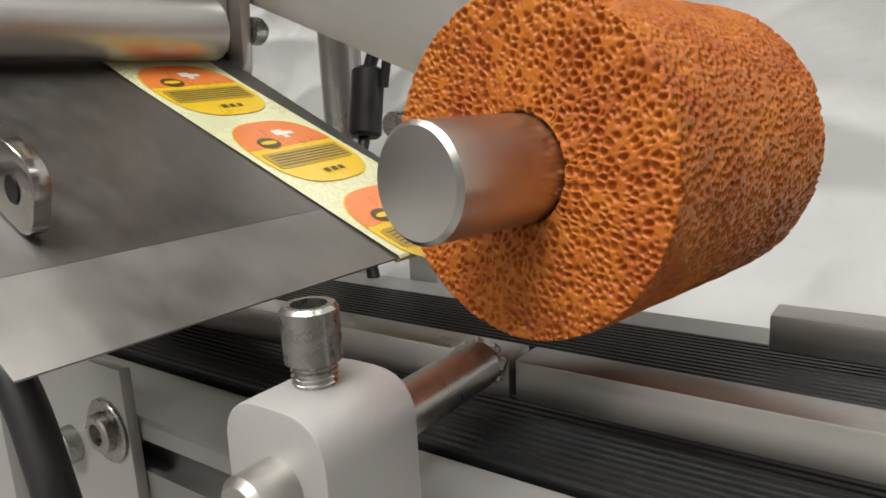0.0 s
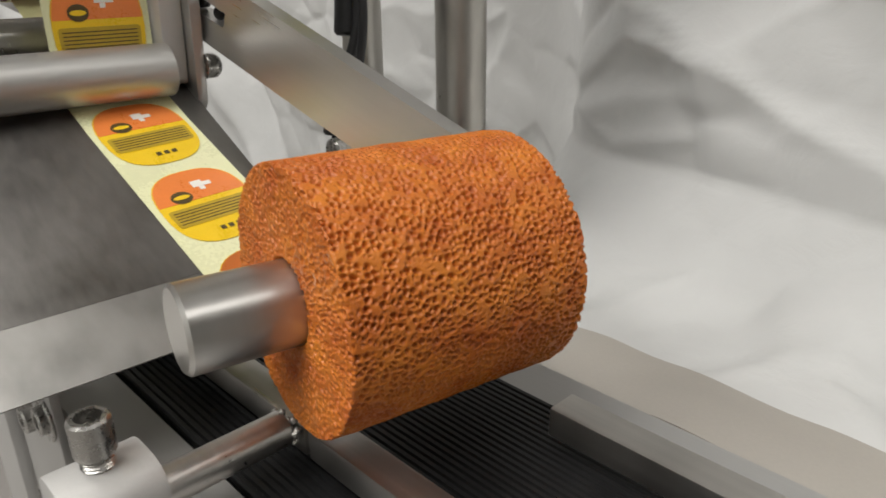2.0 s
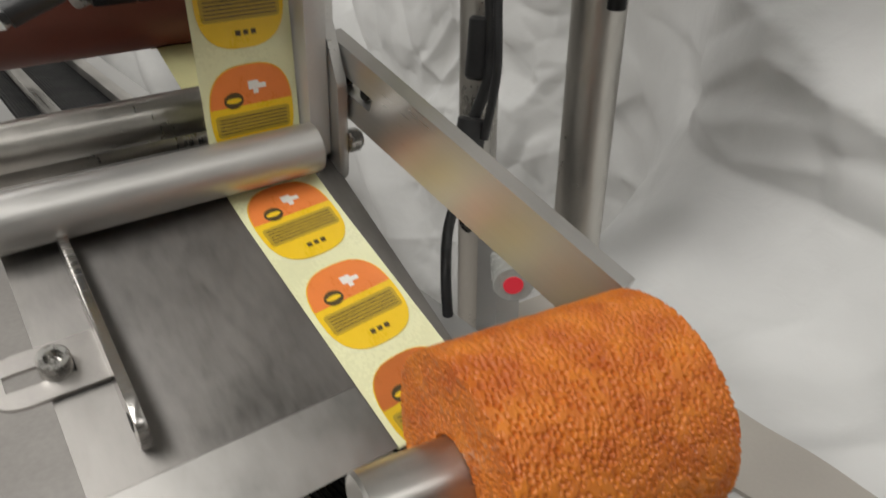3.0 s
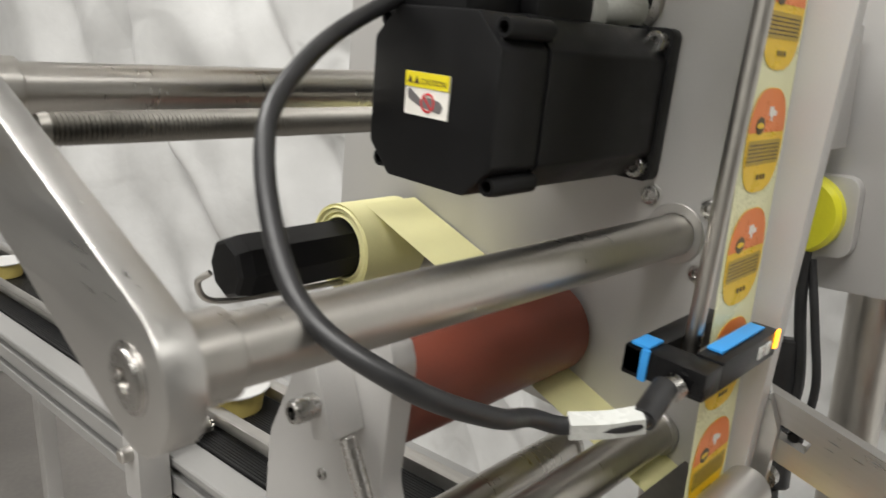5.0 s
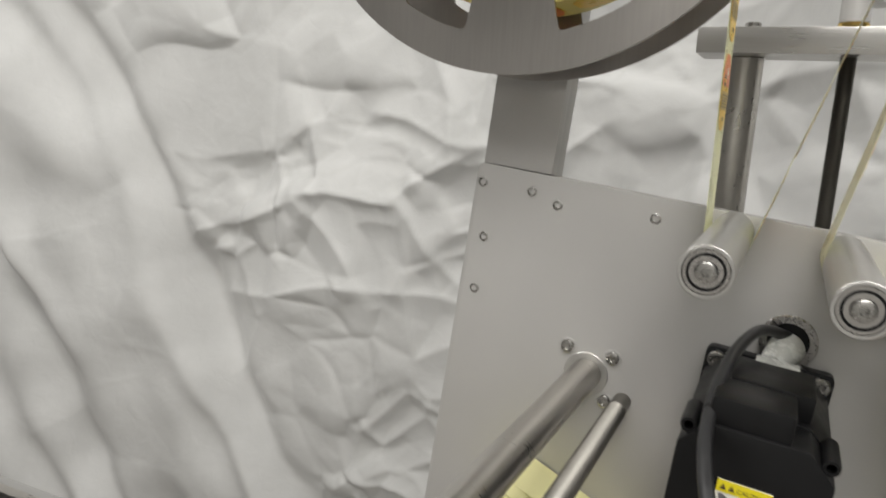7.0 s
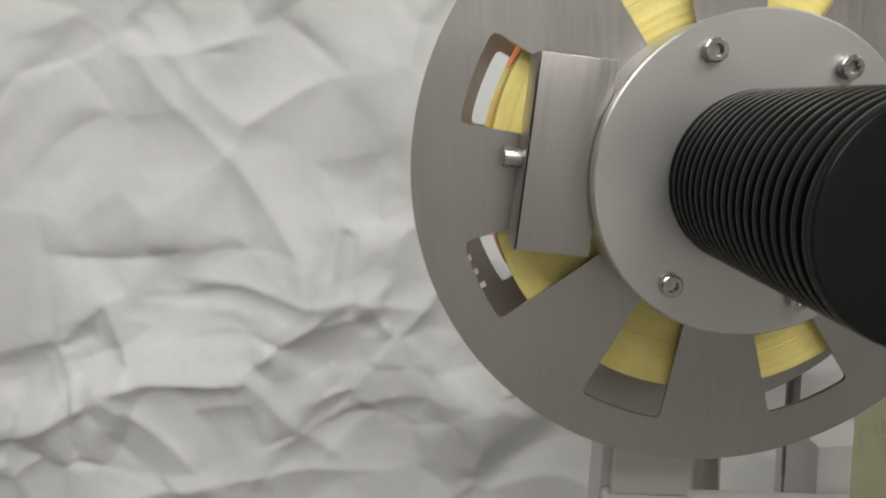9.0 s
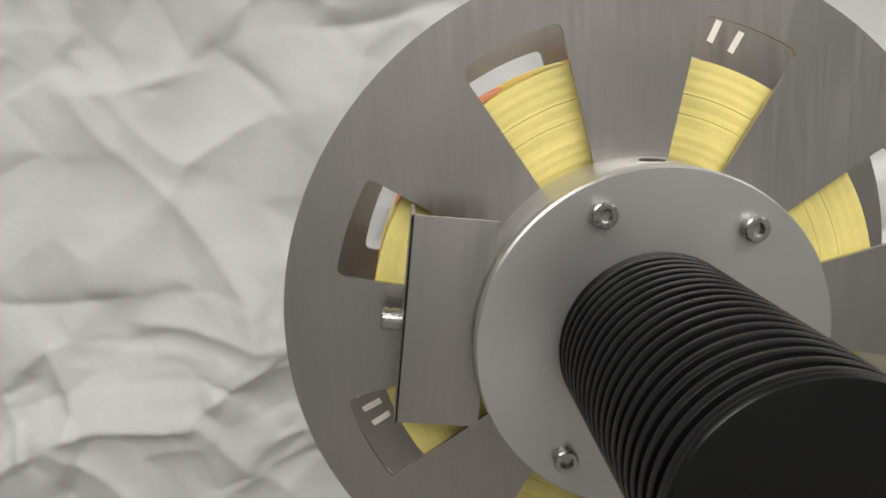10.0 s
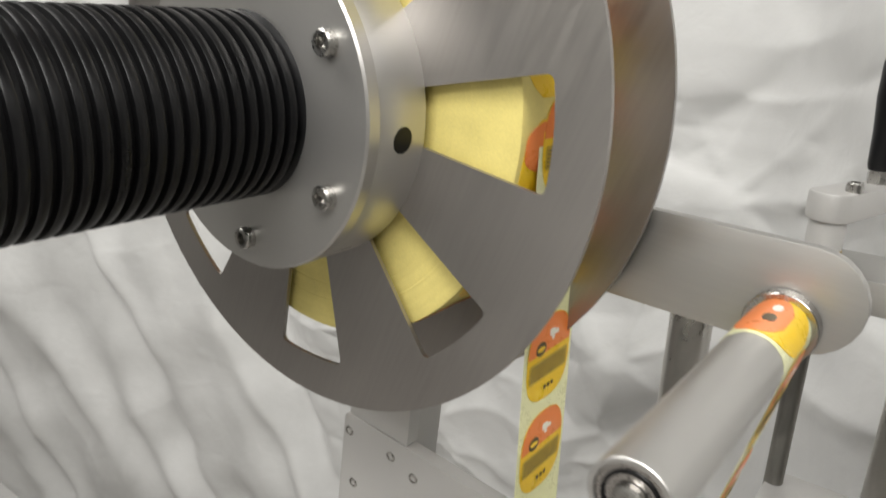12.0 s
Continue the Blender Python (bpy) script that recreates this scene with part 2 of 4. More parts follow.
def stadium(a, c, ra, rc, seg=12):
    a, c = Vector(a), Vector(c)
    th = math.atan2(c.y - a.y, c.x - a.x)
    pts = [(c.x + rc * math.cos(th - math.pi / 2 + math.pi * k / seg), c.y + rc * math.sin(th - math.pi / 2 + math.pi * k / seg)) for k in range(seg + 1)]
    return pts + [(a.x + ra * math.cos(th + math.pi / 2 + math.pi * k / seg), a.y + ra * math.sin(th + math.pi / 2 + math.pi * k / seg)) for k in range(seg + 1)]


def tube(pts, r, seg=14, sub=8, bm=None):
    pts = [Vector(p) for p in pts]
    ext = [pts[0] * 2 - pts[1]] + pts + [pts[-1] * 2 - pts[-2]]
    line = []
    for i in range(1, len(ext) - 2):
        a, b_, c, d = ext[i - 1 : i + 3]
        for k in range(sub):
            t = k / sub
            line.append(0.5 * (2 * b_ + (c - a) * t + (2 * a - 5 * b_ + 4 * c - d) * t * t + (3 * b_ - a - 3 * c + d) * t**3))
    line.append(pts[-1])
    b = bmesh.new()
    u = (line[1] - line[0]).orthogonal().normalized()
    rings = []
    for i, p in enumerate(line):
        d = (line[min(i + 1, len(line) - 1)] - line[max(i - 1, 0)]).normalized()
        u = (u - d * u.dot(d)).normalized()
        w = d.cross(u)
        rings.append([b.verts.new(p + (u * math.cos(2 * math.pi * k / seg) + w * math.sin(2 * math.pi * k / seg)) * r) for k in range(seg)])
    for a, c in zip(rings, rings[1:]):
        for k in range(seg):
            b.faces.new((a[k], a[(k + 1) % seg], c[(k + 1) % seg], c[k]))
    b.faces.new(rings[0]), b.faces.new(rings[-1])
    return join(bm, b)


def grid_plate(us, vs, solid, place, y0, y1):
    """Plate of cells between the cuts us and vs, with openings where solid(i, j) is false; place maps (u, v, y)."""
    b = bmesh.new()
    nu, nv = len(us) - 1, len(vs) - 1
    wrap = abs(us[-1] - us[0] - 2 * math.pi) < 1e-6
    vert = {}

    def at(i, j, k):
        key = (i % nu if wrap else i, j, k)
        if key not in vert:
            vert[key] = b.verts.new(place(us[key[0]], vs[j], (y0, y1)[k]))
        return vert[key]

    def full(i, j):
        if wrap:
            i %= nu
        return 0 <= i < nu and 0 <= j < nv and solid(i, j)

    for i in range(nu):
        for j in range(nv):
            if not full(i, j):
                continue
            for k in (0, 1):
                b.faces.new((at(i, j, k), at(i + 1, j, k), at(i + 1, j + 1, k), at(i, j + 1, k)))
            for di, dj, e in ((-1, 0, ((i, j), (i, j + 1))), (1, 0, ((i + 1, j), (i + 1, j + 1))), (0, -1, ((i, j), (i + 1, j))), (0, 1, ((i, j + 1), (i + 1, j + 1)))):
                if not full(i + di, j + dj):
                    (a, c) = e
                    b.faces.new((at(*a, 0), at(*c, 0), at(*c, 1), at(*a, 1)))
    return b


# ---- the room: unseen, added to close the place and bounce light ----
tagged(part("floor", box(-4.8, 4.8, -3.2, 3.2, -0.05, 0.0, 0), CONCRETE), "grey concrete workshop floor", "floor", kind="structure")
tagged(part("ceiling", box(-4.8, 4.8, -3.2, 3.2, 2.9, 2.95, 0), PAINT), "unseen pale grey ceiling added to bounce light", "ceiling", kind="structure")
for nm, b4 in (("wall_north", (-4.8, 4.8, 3.2, 3.3)), ("wall_south", (-4.8, 4.8, -3.3, -3.2)), ("wall_west", (-4.9, -4.8, -3.2, 3.2)), ("wall_east", (4.8, 4.9, -3.2, 3.2))):
    tagged(part(nm, box(*b4, 0, 2.9, 0), PAINT), "unseen pale grey wall added to bounce light", "wall", kind="structure")


def cells(x, z, size, seed):
    """Distance to the nearest cell border of an uneven mosaic, with each cell's random number."""
    rng = np.random.default_rng(seed)
    n = 97
    jit = rng.uniform(0.08, 0.92, (n, n, 2))
    val = rng.uniform(-1, 1, (n, n))
    u, v = x / size, z / size
    iu, iv = np.floor(u).astype(int), np.floor(v).astype(int)
    pts = []
    for a in (-2, -1, 0, 1, 2):
        for c in (-2, -1, 0, 1, 2):
            k, m = iu + a, iv + c
            j = jit[k % n, m % n]
            pts.append((k + j[..., 0], m + j[..., 1], val[k % n, m % n]))
    best = np.full(x.shape, 1e9)
    bx, bz, bv = np.zeros(x.shape), np.zeros(x.shape), np.zeros(x.shape)
    for px, pz, pv in pts:
        d = (u - px) ** 2 + (v - pz) ** 2
        m = d < best
        best, bx, bz, bv = np.where(m, d, best), np.where(m, px, bx), np.where(m, pz, bz), np.where(m, pv, bv)
    edge = np.full(x.shape, 1e9)
    for px, pz, pv in pts:
        dx, dz = bx - px, bz - pz
        q = np.hypot(dx, dz)
        e = ((u - (bx + px) / 2) * dx + (v - (bz + pz) / 2) * dz) / np.maximum(q, 1e-9)
        edge = np.where(q > 1e-6, np.minimum(edge, e), edge)
    return np.maximum(edge, 0) * size, bv


def waves(x, z, seed, size):
    """Soft rolling relief, about -1 to 1."""
    rng = np.random.default_rng(seed)
    out = np.zeros(x.shape)
    for k in range(9):
        a, p = rng.uniform(0, math.tau), rng.uniform(0, math.tau)
        f = math.tau / size * rng.uniform(0.6, 1.7)
        out += np.sin(f * (x * math.cos(a) + z * math.sin(a)) + p)
    return out / 4.0


# sharp folds pressed into the hanging sheet: x, z of both ends, height
FOLDS = (
    (-0.517, 1.345, -0.673, 1.231, 0.016), (-0.673, 1.231, -0.90, 1.226, 0.014), (-0.517, 1.345, -0.36, 1.335, 0.009),
    (-0.517, 1.345, -0.752, 1.400, 0.010), (-0.517, 1.345, -0.503, 1.52, 0.008), (-0.673, 1.231, -0.529, 1.069, 0.011),
    (-0.900, 1.222, -0.755, 1.060, 0.009), (-0.905, 1.205, -1.230, 1.090, 0.012), (-1.166, 0.955, -0.755, 1.050, 0.011),
    (-0.755, 1.050, -0.400, 1.045, 0.008), (-0.789, 1.752, -0.600, 1.770, 0.011), (-0.789, 1.752, -0.600, 1.500, 0.009),
    (-0.565, 1.802, -0.480, 1.712, -0.012), (-0.600, 1.500, -0.517, 1.345, 0.008), (-0.960, 1.445, -0.767, 1.437, -0.010),
    (0.05, 1.03, 0.60, 0.80, 0.012), (0.05, 0.90, 0.22, 0.93, 0.007),
)


def fold_relief(x, z):
    out = np.zeros(x.shape)
    for x0, z0, x1, z1, h in FOLDS:
        dx, dz = x1 - x0, z1 - z0
        L = math.hypot(dx, dz)
        s = ((x - x0) * dx + (z - z0) * dz) / L
        n = ((x - x0) * -dz + (z - z0) * dx) / L + 0.006 * np.sin(s * 23 + x0 * 40)
        end = np.clip((s + 0.03) / 0.07, 0, 1) * np.clip((L + 0.03 - s) / 0.07, 0, 1)
        side = np.where(n > 0, 0.020, 0.055)
        out += h * end * np.exp(-np.abs(n) / side)
    return out


def backdrop():
    nu, nz = 820, 460
    x, v = np.meshgrid(np.linspace(-3.4, 1.6, nu + 1), np.linspace(0.01, 2.35, nz + 1))
    bend = 1 / (1 + np.exp(-(x + 0.02) / 0.055))
    # on the right the sheet hangs nearer and runs forward over a low shelf behind the conveyor
    drop = np.maximum(0.0, 0.865 - v)
    y_right = 0.395 - np.minimum(drop * 1.1, 0.255 - 0.044 * (x - 0.33))
    z_right = np.where(v < 0.865, 0.865 - 0.062 * (1 - np.exp(-drop / 0.05)) - 0.02 * np.minimum(drop, 0.24) / 0.24 - np.maximum(0, drop - 0.26), v)
    far = np.clip((-1.05 - x) / 1.5, 0, 1)
    y_left = 0.645 - 0.30 * far * far * (3 - 2 * far)
    y = y_left * (1 - bend) + y_right * bend
    z = v * (1 - bend) + z_right * bend
    wx, wz = x + 0.030 * waves(x, v, 3, 0.5), v + 0.030 * waves(x, v, 4, 0.5)
    ca, sa = math.cos(0.5), math.sin(0.5)
    a, c = wx * ca + wz * sa, (wz * ca - wx * sa) * 1.15
    # where the sheet hangs in long soft folds the crumpling fades
    soft = np.clip((-1.0 - x + 0.6 * (1.15 - v)) / 0.4, 0, 1)
    rough = 1 - 0.82 * soft
    patch = np.clip(0.65 + 0.5 * waves(x, v, 9, 0.9), 0.25, 1.0)
    near = np.clip((x - 0.02) / 0.12, 0, 1)
    rel = np.zeros(x.shape)
    for size, seed, wide, deep, gate in ((0.25, 5, 0.045, 0.85, 1.0 - 0.4 * near), (0.125, 8, 0.020, 1.15, np.maximum(patch, near)), (0.060, 13, 0.010, 0.60, np.maximum(patch * patch, 0.6 * near))):
        d, s = cells(a + seed, c + seed, size, seed)
        rel += gate * deep * s * wide * (1 - np.exp(-d / wide))
    lean = x * 0.84 + 0.54 * v
    run = v * 0.84 - x * 0.54
    sway = lean + 0.09 * waves(lean * 1.4, run * 0.5, 23, 0.7)
    long_folds = 0.050 * np.sin(sway * 11) * (0.55 + 0.45 * np.sin(run * 2.1 + lean * 3)) + 0.016 * np.sin(sway * 27 + 2.0 * np.sin(run * 1.6)) + 0.012 * waves(x, v, 31, 0.35)
    relief = rel - 1.8 * fold_relief(x, v)
    flat_part = bend * np.clip(drop / 0.05, 0, 1)
    z = z - flat_part * 0.7 * relief
    y = y + rough * (1 - 0.6 * flat_part) * relief + 0.014 * waves(x, v, 17, 0.8) + soft * long_folds
    me = bpy.data.meshes.new("backdrop_cloth")
    k = np.arange((nu + 1) * nz).reshape(nz, nu + 1)[:, :-1].ravel()
    quads = np.stack([k, k + 1, k + nu + 2, k + nu + 1], 1)
    me.from_pydata(np.stack([x.ravel(), y.ravel(), z.ravel()], 1).tolist(), [], quads.tolist())
    me.polygons.foreach_set("use_smooth", [True] * len(me.polygons))
    me.materials.append(CLOTH)
    o = new("backdrop_cloth", me)
    tagged(o, "creased white cotton sheet hung behind the machine", "backdrop", kind="structure")


backdrop()


def cloth_foot_overlay():
    """Beige overlay behind the conveyor; its colour holds the cloth's shade and dust."""
    nu, nv = 120, 24
    b = bmesh.new()
    rows = []
    for j in range(nv + 1):
        row = []
        for i in range(nu + 1):
            x = 0.10 + 1.3 * i / nu
            y = 0.150 + 0.044 * (x - 0.33) + (0.062 + 0.012 * noise.noise(Vector((x * 6, 0, 2)))) * j / nv
            z = 0.803 + 0.006 * noise.noise(Vector((x * 7, y * 7, 0))) + 0.0025 * noise.noise(Vector((x * 25, y * 25, 4)))
            row.append(b.verts.new((x, y, z)))
        rows.append(row)
    for j in range(nv):
        for i in range(nu):
            b.faces.new((rows[j][i], rows[j][i + 1], rows[j + 1][i + 1], rows[j + 1][i]))
    g = bmesh.ops.extrude_face_region(b, geom=b.faces[:])
    for v in g["geom"]:
        if isinstance(v, bmesh.types.BMVert):
            v.co.z -= 0.003
    tagged(part("cloth_shade_overlay", b, CLOTH_SHADE), "beige overlay coloured for the shaded, dusty foot of the cloth", "sheet", kind="structure")


cloth_foot_overlay()

# ---- conveyor ----


def conveyor():
    c = thing("conveyor", CONV, "aluminium conveyor with a black ribbed belt", "conveyor")
    b = bmesh.new()
    half, pitch = 0.0613, 0.0034
    prof = []
    v = -half
    while v < half - 1e-6:
        prof += [(v, -0.0011), (v + pitch * 0.18, 0.0), (v + pitch * 0.72, 0.0), (v + pitch * 0.9, -0.0011)]
        v += pitch
    prof += [(half, -0.0011), (half, -0.004), (-half, -0.004)]
    ends = [[b.verts.new((u, y, z)) for y, z in prof] for u in (-3.3, 4.1)]
    n = len(prof)
    for k in range(n):
        b.faces.new((ends[0][k], ends[0][(k + 1) % n], ends[1][(k + 1) % n], ends[1][k]))
    part("belt", b, BELT, c, "black rubber belt with lengthwise ribs", smooth=False)
    part("slider_bed", box(-3.3, 4.1, -0.0615, 0.0615, -0.03, -0.0052, 0), BLACK, c)
    for side in (-1, 1):
        out = [(0.063, -0.0030), (0.0915, -0.0030), (0.093, -0.0045)]
        for z0, z1 in ((-0.0105, -0.0225), (-0.0405, -0.0525)):
            out += [(0.093, z0), (0.0905, z0), (0.0905, z0 + 0.003), (0.083, z0 + 0.003), (0.083, z1 - 0.003), (0.0905, z1 - 0.003), (0.0905, z1), (0.093, z1)]
        out += [(0.093, -0.0645), (0.063, -0.0645)]
        b = bmesh.new()
        ends = [[b.verts.new((u, side * v, z)) for v, z in out] for u in (-3.3, 4.1)]
        for k in range(len(out)):
            b.faces.new((ends[0][k], ends[0][(k + 1) % len(out)], ends[1][(k + 1) % len(out)], ends[1][k]))
        b.faces.new(ends[0]), b.faces.new(ends[1])
        part("side_profile", b, PROFILE, c, "slotted aluminium profile", smooth=False)
    for nm, u0, u1, v0, v1, lab in (("guide_rail", -3.2, -0.034, -0.0395, -0.0255, ""), ("guide_rail", -0.032, 4.0, -0.0395, -0.0255, ""), ("guide_rail", 0.024, 4.0, 0.0365, 0.0515, ""), ("guide_rail", -3.2, -0.42, 0.0365, 0.0515, "")):
        part(nm, box(u0, u1, v0, v1, 0.0075, 0.0205, 0.0012), RAIL, c, "square steel guide rail, slightly burnished")
    # legs
    for u in (-3.0, -1.6, 0.5, 2.2, 3.9):
        for v in (-0.078, 0.078):
            part("leg", box(u - 0.015, u + 0.015, v - 0.015, v + 0.015, -0.849, -0.0646, 0.002), ALU, c)
    # joint plate and upright on the near side, under the peel plate
    jp = part("joint_plate", box(-0.228, -0.148, -0.0975, -0.0932, -0.11, 0.016, 0.0008), ALU, c, "aluminium joint plate with socket screws")
    part("screw", cap_screw((-0.187, -0.0975, -0.020), (0, -1, 0), 0.0072, 0.006), SCREW, jp)
    part("washer", ring((-0.160, -0.0975, -0.008), (0, -1, 0), 0.0072, 0.0115, 0.0016), SCREW, jp)
    part("screw", cap_screw((-0.160, -0.0975, -0.008), (0, -1, 0), 0.0070, 0.005), SCREW, jp)
    part("screw", cap_screw((-0.187, -0.0975, -0.066), (0, -1, 0), 0.0072, 0.006), SCREW, jp)
    part("upright", box(-0.290, -0.232, -0.1035, -0.0932, -0.30, 0.012, 0.0015), ALU, c, "aluminium upright beside the joint plate")
    return c


conveyor()


def rail_clamp(m, group="rail clamps"):
    """Aluminium block that holds the guide rail by a cross tube, with a screw on top."""
    o = thing("rail_clamp", m, "rounded aluminium clamp block with a socket screw on top", "clamp", group)
    b = prism(rounded([(-0.0145, -0.068), (0.0165, -0.068), (0.0165, 0.0), (-0.0145, 0.0)], [0, 0, 0.012, 0.012]), -0.015, 0.015, 0.0009)
    part("block", b, ALU, o)
    b = rod((0.002, -0.026, -0.018), (0.002, 0.066, -0.018), 0.0072, 24, 0.0016)
    part("cross_tube", b, RAIL, o, "steel cross tube welded to the rail")
    b = lathe((0, 0, -0.002), (0, 0, 1), [(0, 0.0048), (0.0075, 0.0048), (0.0077, 0.0066), (0.0195, 0.0066), (0.0205, 0.0058), (0.0205, 0.0042), (0.013, 0.0038), (0.0125, 0)], 24)
    part("screw", b, SCREW, o, "socket head screw")
    b = bmesh.new()
    for k in range(5):
        lathe((0, 0, -0.001 + k * 0.0013), (0, 0, 1), [(0, 0.0046), (0.0006, 0.0054), (0.0012, 0.0046)], 18, b)
    part("thread", b, SCREW, o)
    b = bmesh.new()
    for k in range(9):
        a = k * 0.8
        bmesh.ops.create_icosphere(b, subdivisions=1, radius=0.0019, matrix=Matrix.Translation((0.002 + 0.0066 * math.cos(a), 0.0655 + 0.0012 * math.sin(a * 2.3), -0.018 + 0.0066 * math.sin(a))))
    part("weld_bead", b, RAIL, o)
    part("bracket", box(-0.012, 0.012, 0.0152, 0.0172, -0.10, -0.036, 0.0005), ALU, o)
    return o


first = rail_clamp(pose(0.2915, -0.1105, 0.8885, 0, 0, 2.5))
copy_thing(first, pose(-0.385, -0.1425, 0.880, 0, 0, 2.5))

# ---- cups on the belt ----


def cup(name, labelled):
    o = thing(name, None, "round yellowish cup with a white lid" + (" and an orange label" if labelled else ""), "food cup", "cups on the belt")
    part("body", lathe((0, 0, 0), (0, 0, 1), [(0, 0), (0, 0.0265), (0.0012, 0.0278), (0.0235, 0.0325), (0.0270, 0.0332), (0.0270, 0)], 48), CUP, o)
    part("lid", lathe((0, 0, 0.0261), (0, 0, 1), [(0, 0.030), (0, 0.0366), (0.0004, 0.0376), (0.0019, 0.0376), (0.0026, 0.0364), (0.0022, 0.0338), (0.0019, 0)], 56), LIDWHITE, o, "white foil lid with a rim")
    return o


CUPS = [cup("food_cup", True), cup("food_cup", False), cup("food_cup", False)]

# ---- labels ----


def flat(poly, z, bm=None, thick=0.00008, half=0):
    b = bmesh.new()
    poly = keep(poly, half)
    if len(poly) < 3:
        return join(bm, b)
    f = b.faces.new([b.verts.new((x, y, z)) for x, y in poly])
    g = bmesh.ops.extrude_face_region(b, geom=[f])
    for v in g["geom"]:
        if isinstance(v, bmesh.types.BMVert):
            v.co.z += thick
    return join(bm, b)


def oval(cx, cy, rx, ry, power=2.4, seg=36):
    pts = []
    for k in range(seg):
        a = 2 * math.pi * k / seg
        c, s = math.cos(a), math.sin(a)
        pts.append((cx + rx * math.copysign(abs(c) ** (2 / power), c), cy + ry * math.copysign(abs(s) ** (2 / power), s)))
    return pts


def keep(poly, half):
    """The part of an outline with y above 0 (half 1) or below 0 (half -1)."""
    if not half:
        return poly
    out = []
    for i, (x, y) in enumerate(poly):
        px, py = poly[i - 1]
        if (y * half > 0) != (py * half > 0):
            t = py / (py - y)
            out.append((px + (x - px) * t, 0.0))
        if y * half > 0:
            out.append((x, y))
    return out


def sticker(m, half=0):
    """A printed round label; x across the tape, y towards the reel."""
    o = thing("printed_label", m, "orange and yellow round food label", "label", "labels on the tape")
    part("face", flat(oval(0, 0, 0.0228, 0.0255, 2.7), 0.0, half=half), AMBER, o, smooth=False)
    top = [(x, max(y, 0.001 + 0.006 * abs(x / 0.0228) ** 2 - 0.0025)) for x, y in oval(0, 0.0004, 0.0222, 0.0247, 2.7) if y > -0.0045]
    part("orange_field", flat(top, 0.00012, half=half), ORANGE, o, smooth=False)
    part("text_panel", flat(rounded([(-0.0200, -0.0115), (0.0200, -0.0115), (0.0205, 0.0005), (-0.0205, 0.0005)], 0.002, 3), 0.00024, half=half), OCHRE, o, smooth=False)
    b = bmesh.new()
    for k in range(5):
        y = -0.0018 - 0.0019 * k
        flat([(-0.0185, y - 0.0003), (0.0185, y - 0.0003), (0.0185, y + 0.0003), (-0.0185, y + 0.0003)], 0.00036, b, half=half)
    for k in range(3):
        flat([(-0.004 + 0.004 * k, -0.019), (-0.0015 + 0.004 * k, -0.019), (-0.0015 + 0.004 * k, -0.0165), (-0.004 + 0.004 * k, -0.0165)], 0.00036, b, half=half)
    part("small_print", b, INK, o, smooth=False)
    b = flat(oval(-0.0095, 0.0075, 0.0052, 0.0042, 2), 0.00036, half=half)
    part("seal", b, INK, o, smooth=False)
    part("seal_centre", flat(oval(-0.0095, 0.0075, 0.0040, 0.0014, 2), 0.00050, half=half), AMBER, o, smooth=False)
    b = flat([(-0.001, 0.012), (0.0085, 0.012), (0.0085, 0.0145), (0.0045, 0.0148), (0.0045, 0.0165), (-0.001, 0.0165)], 0.00036, half=half)
    flat([(0.0015, 0.0095), (0.0042, 0.0095), (0.0042, 0.0119), (0.0015, 0.0119)], 0.00036, b, half=half)
    part("white_mark", b, WHITE, o, smooth=False)
    for c in list(o.children):
        if not len(c.data.polygons):
            bpy.data.objects.remove(c)
    return o


# ---- foam roller ----
FOAM_C = Vector((0.3122, 0.0, 0.9284))
FOAM_AXIS = Matrix.Translation(FOAM_C) @ Matrix.Rotation(-0.1355, 4, "Z") @ Matrix.Rotation(-0.019, 4, "X")


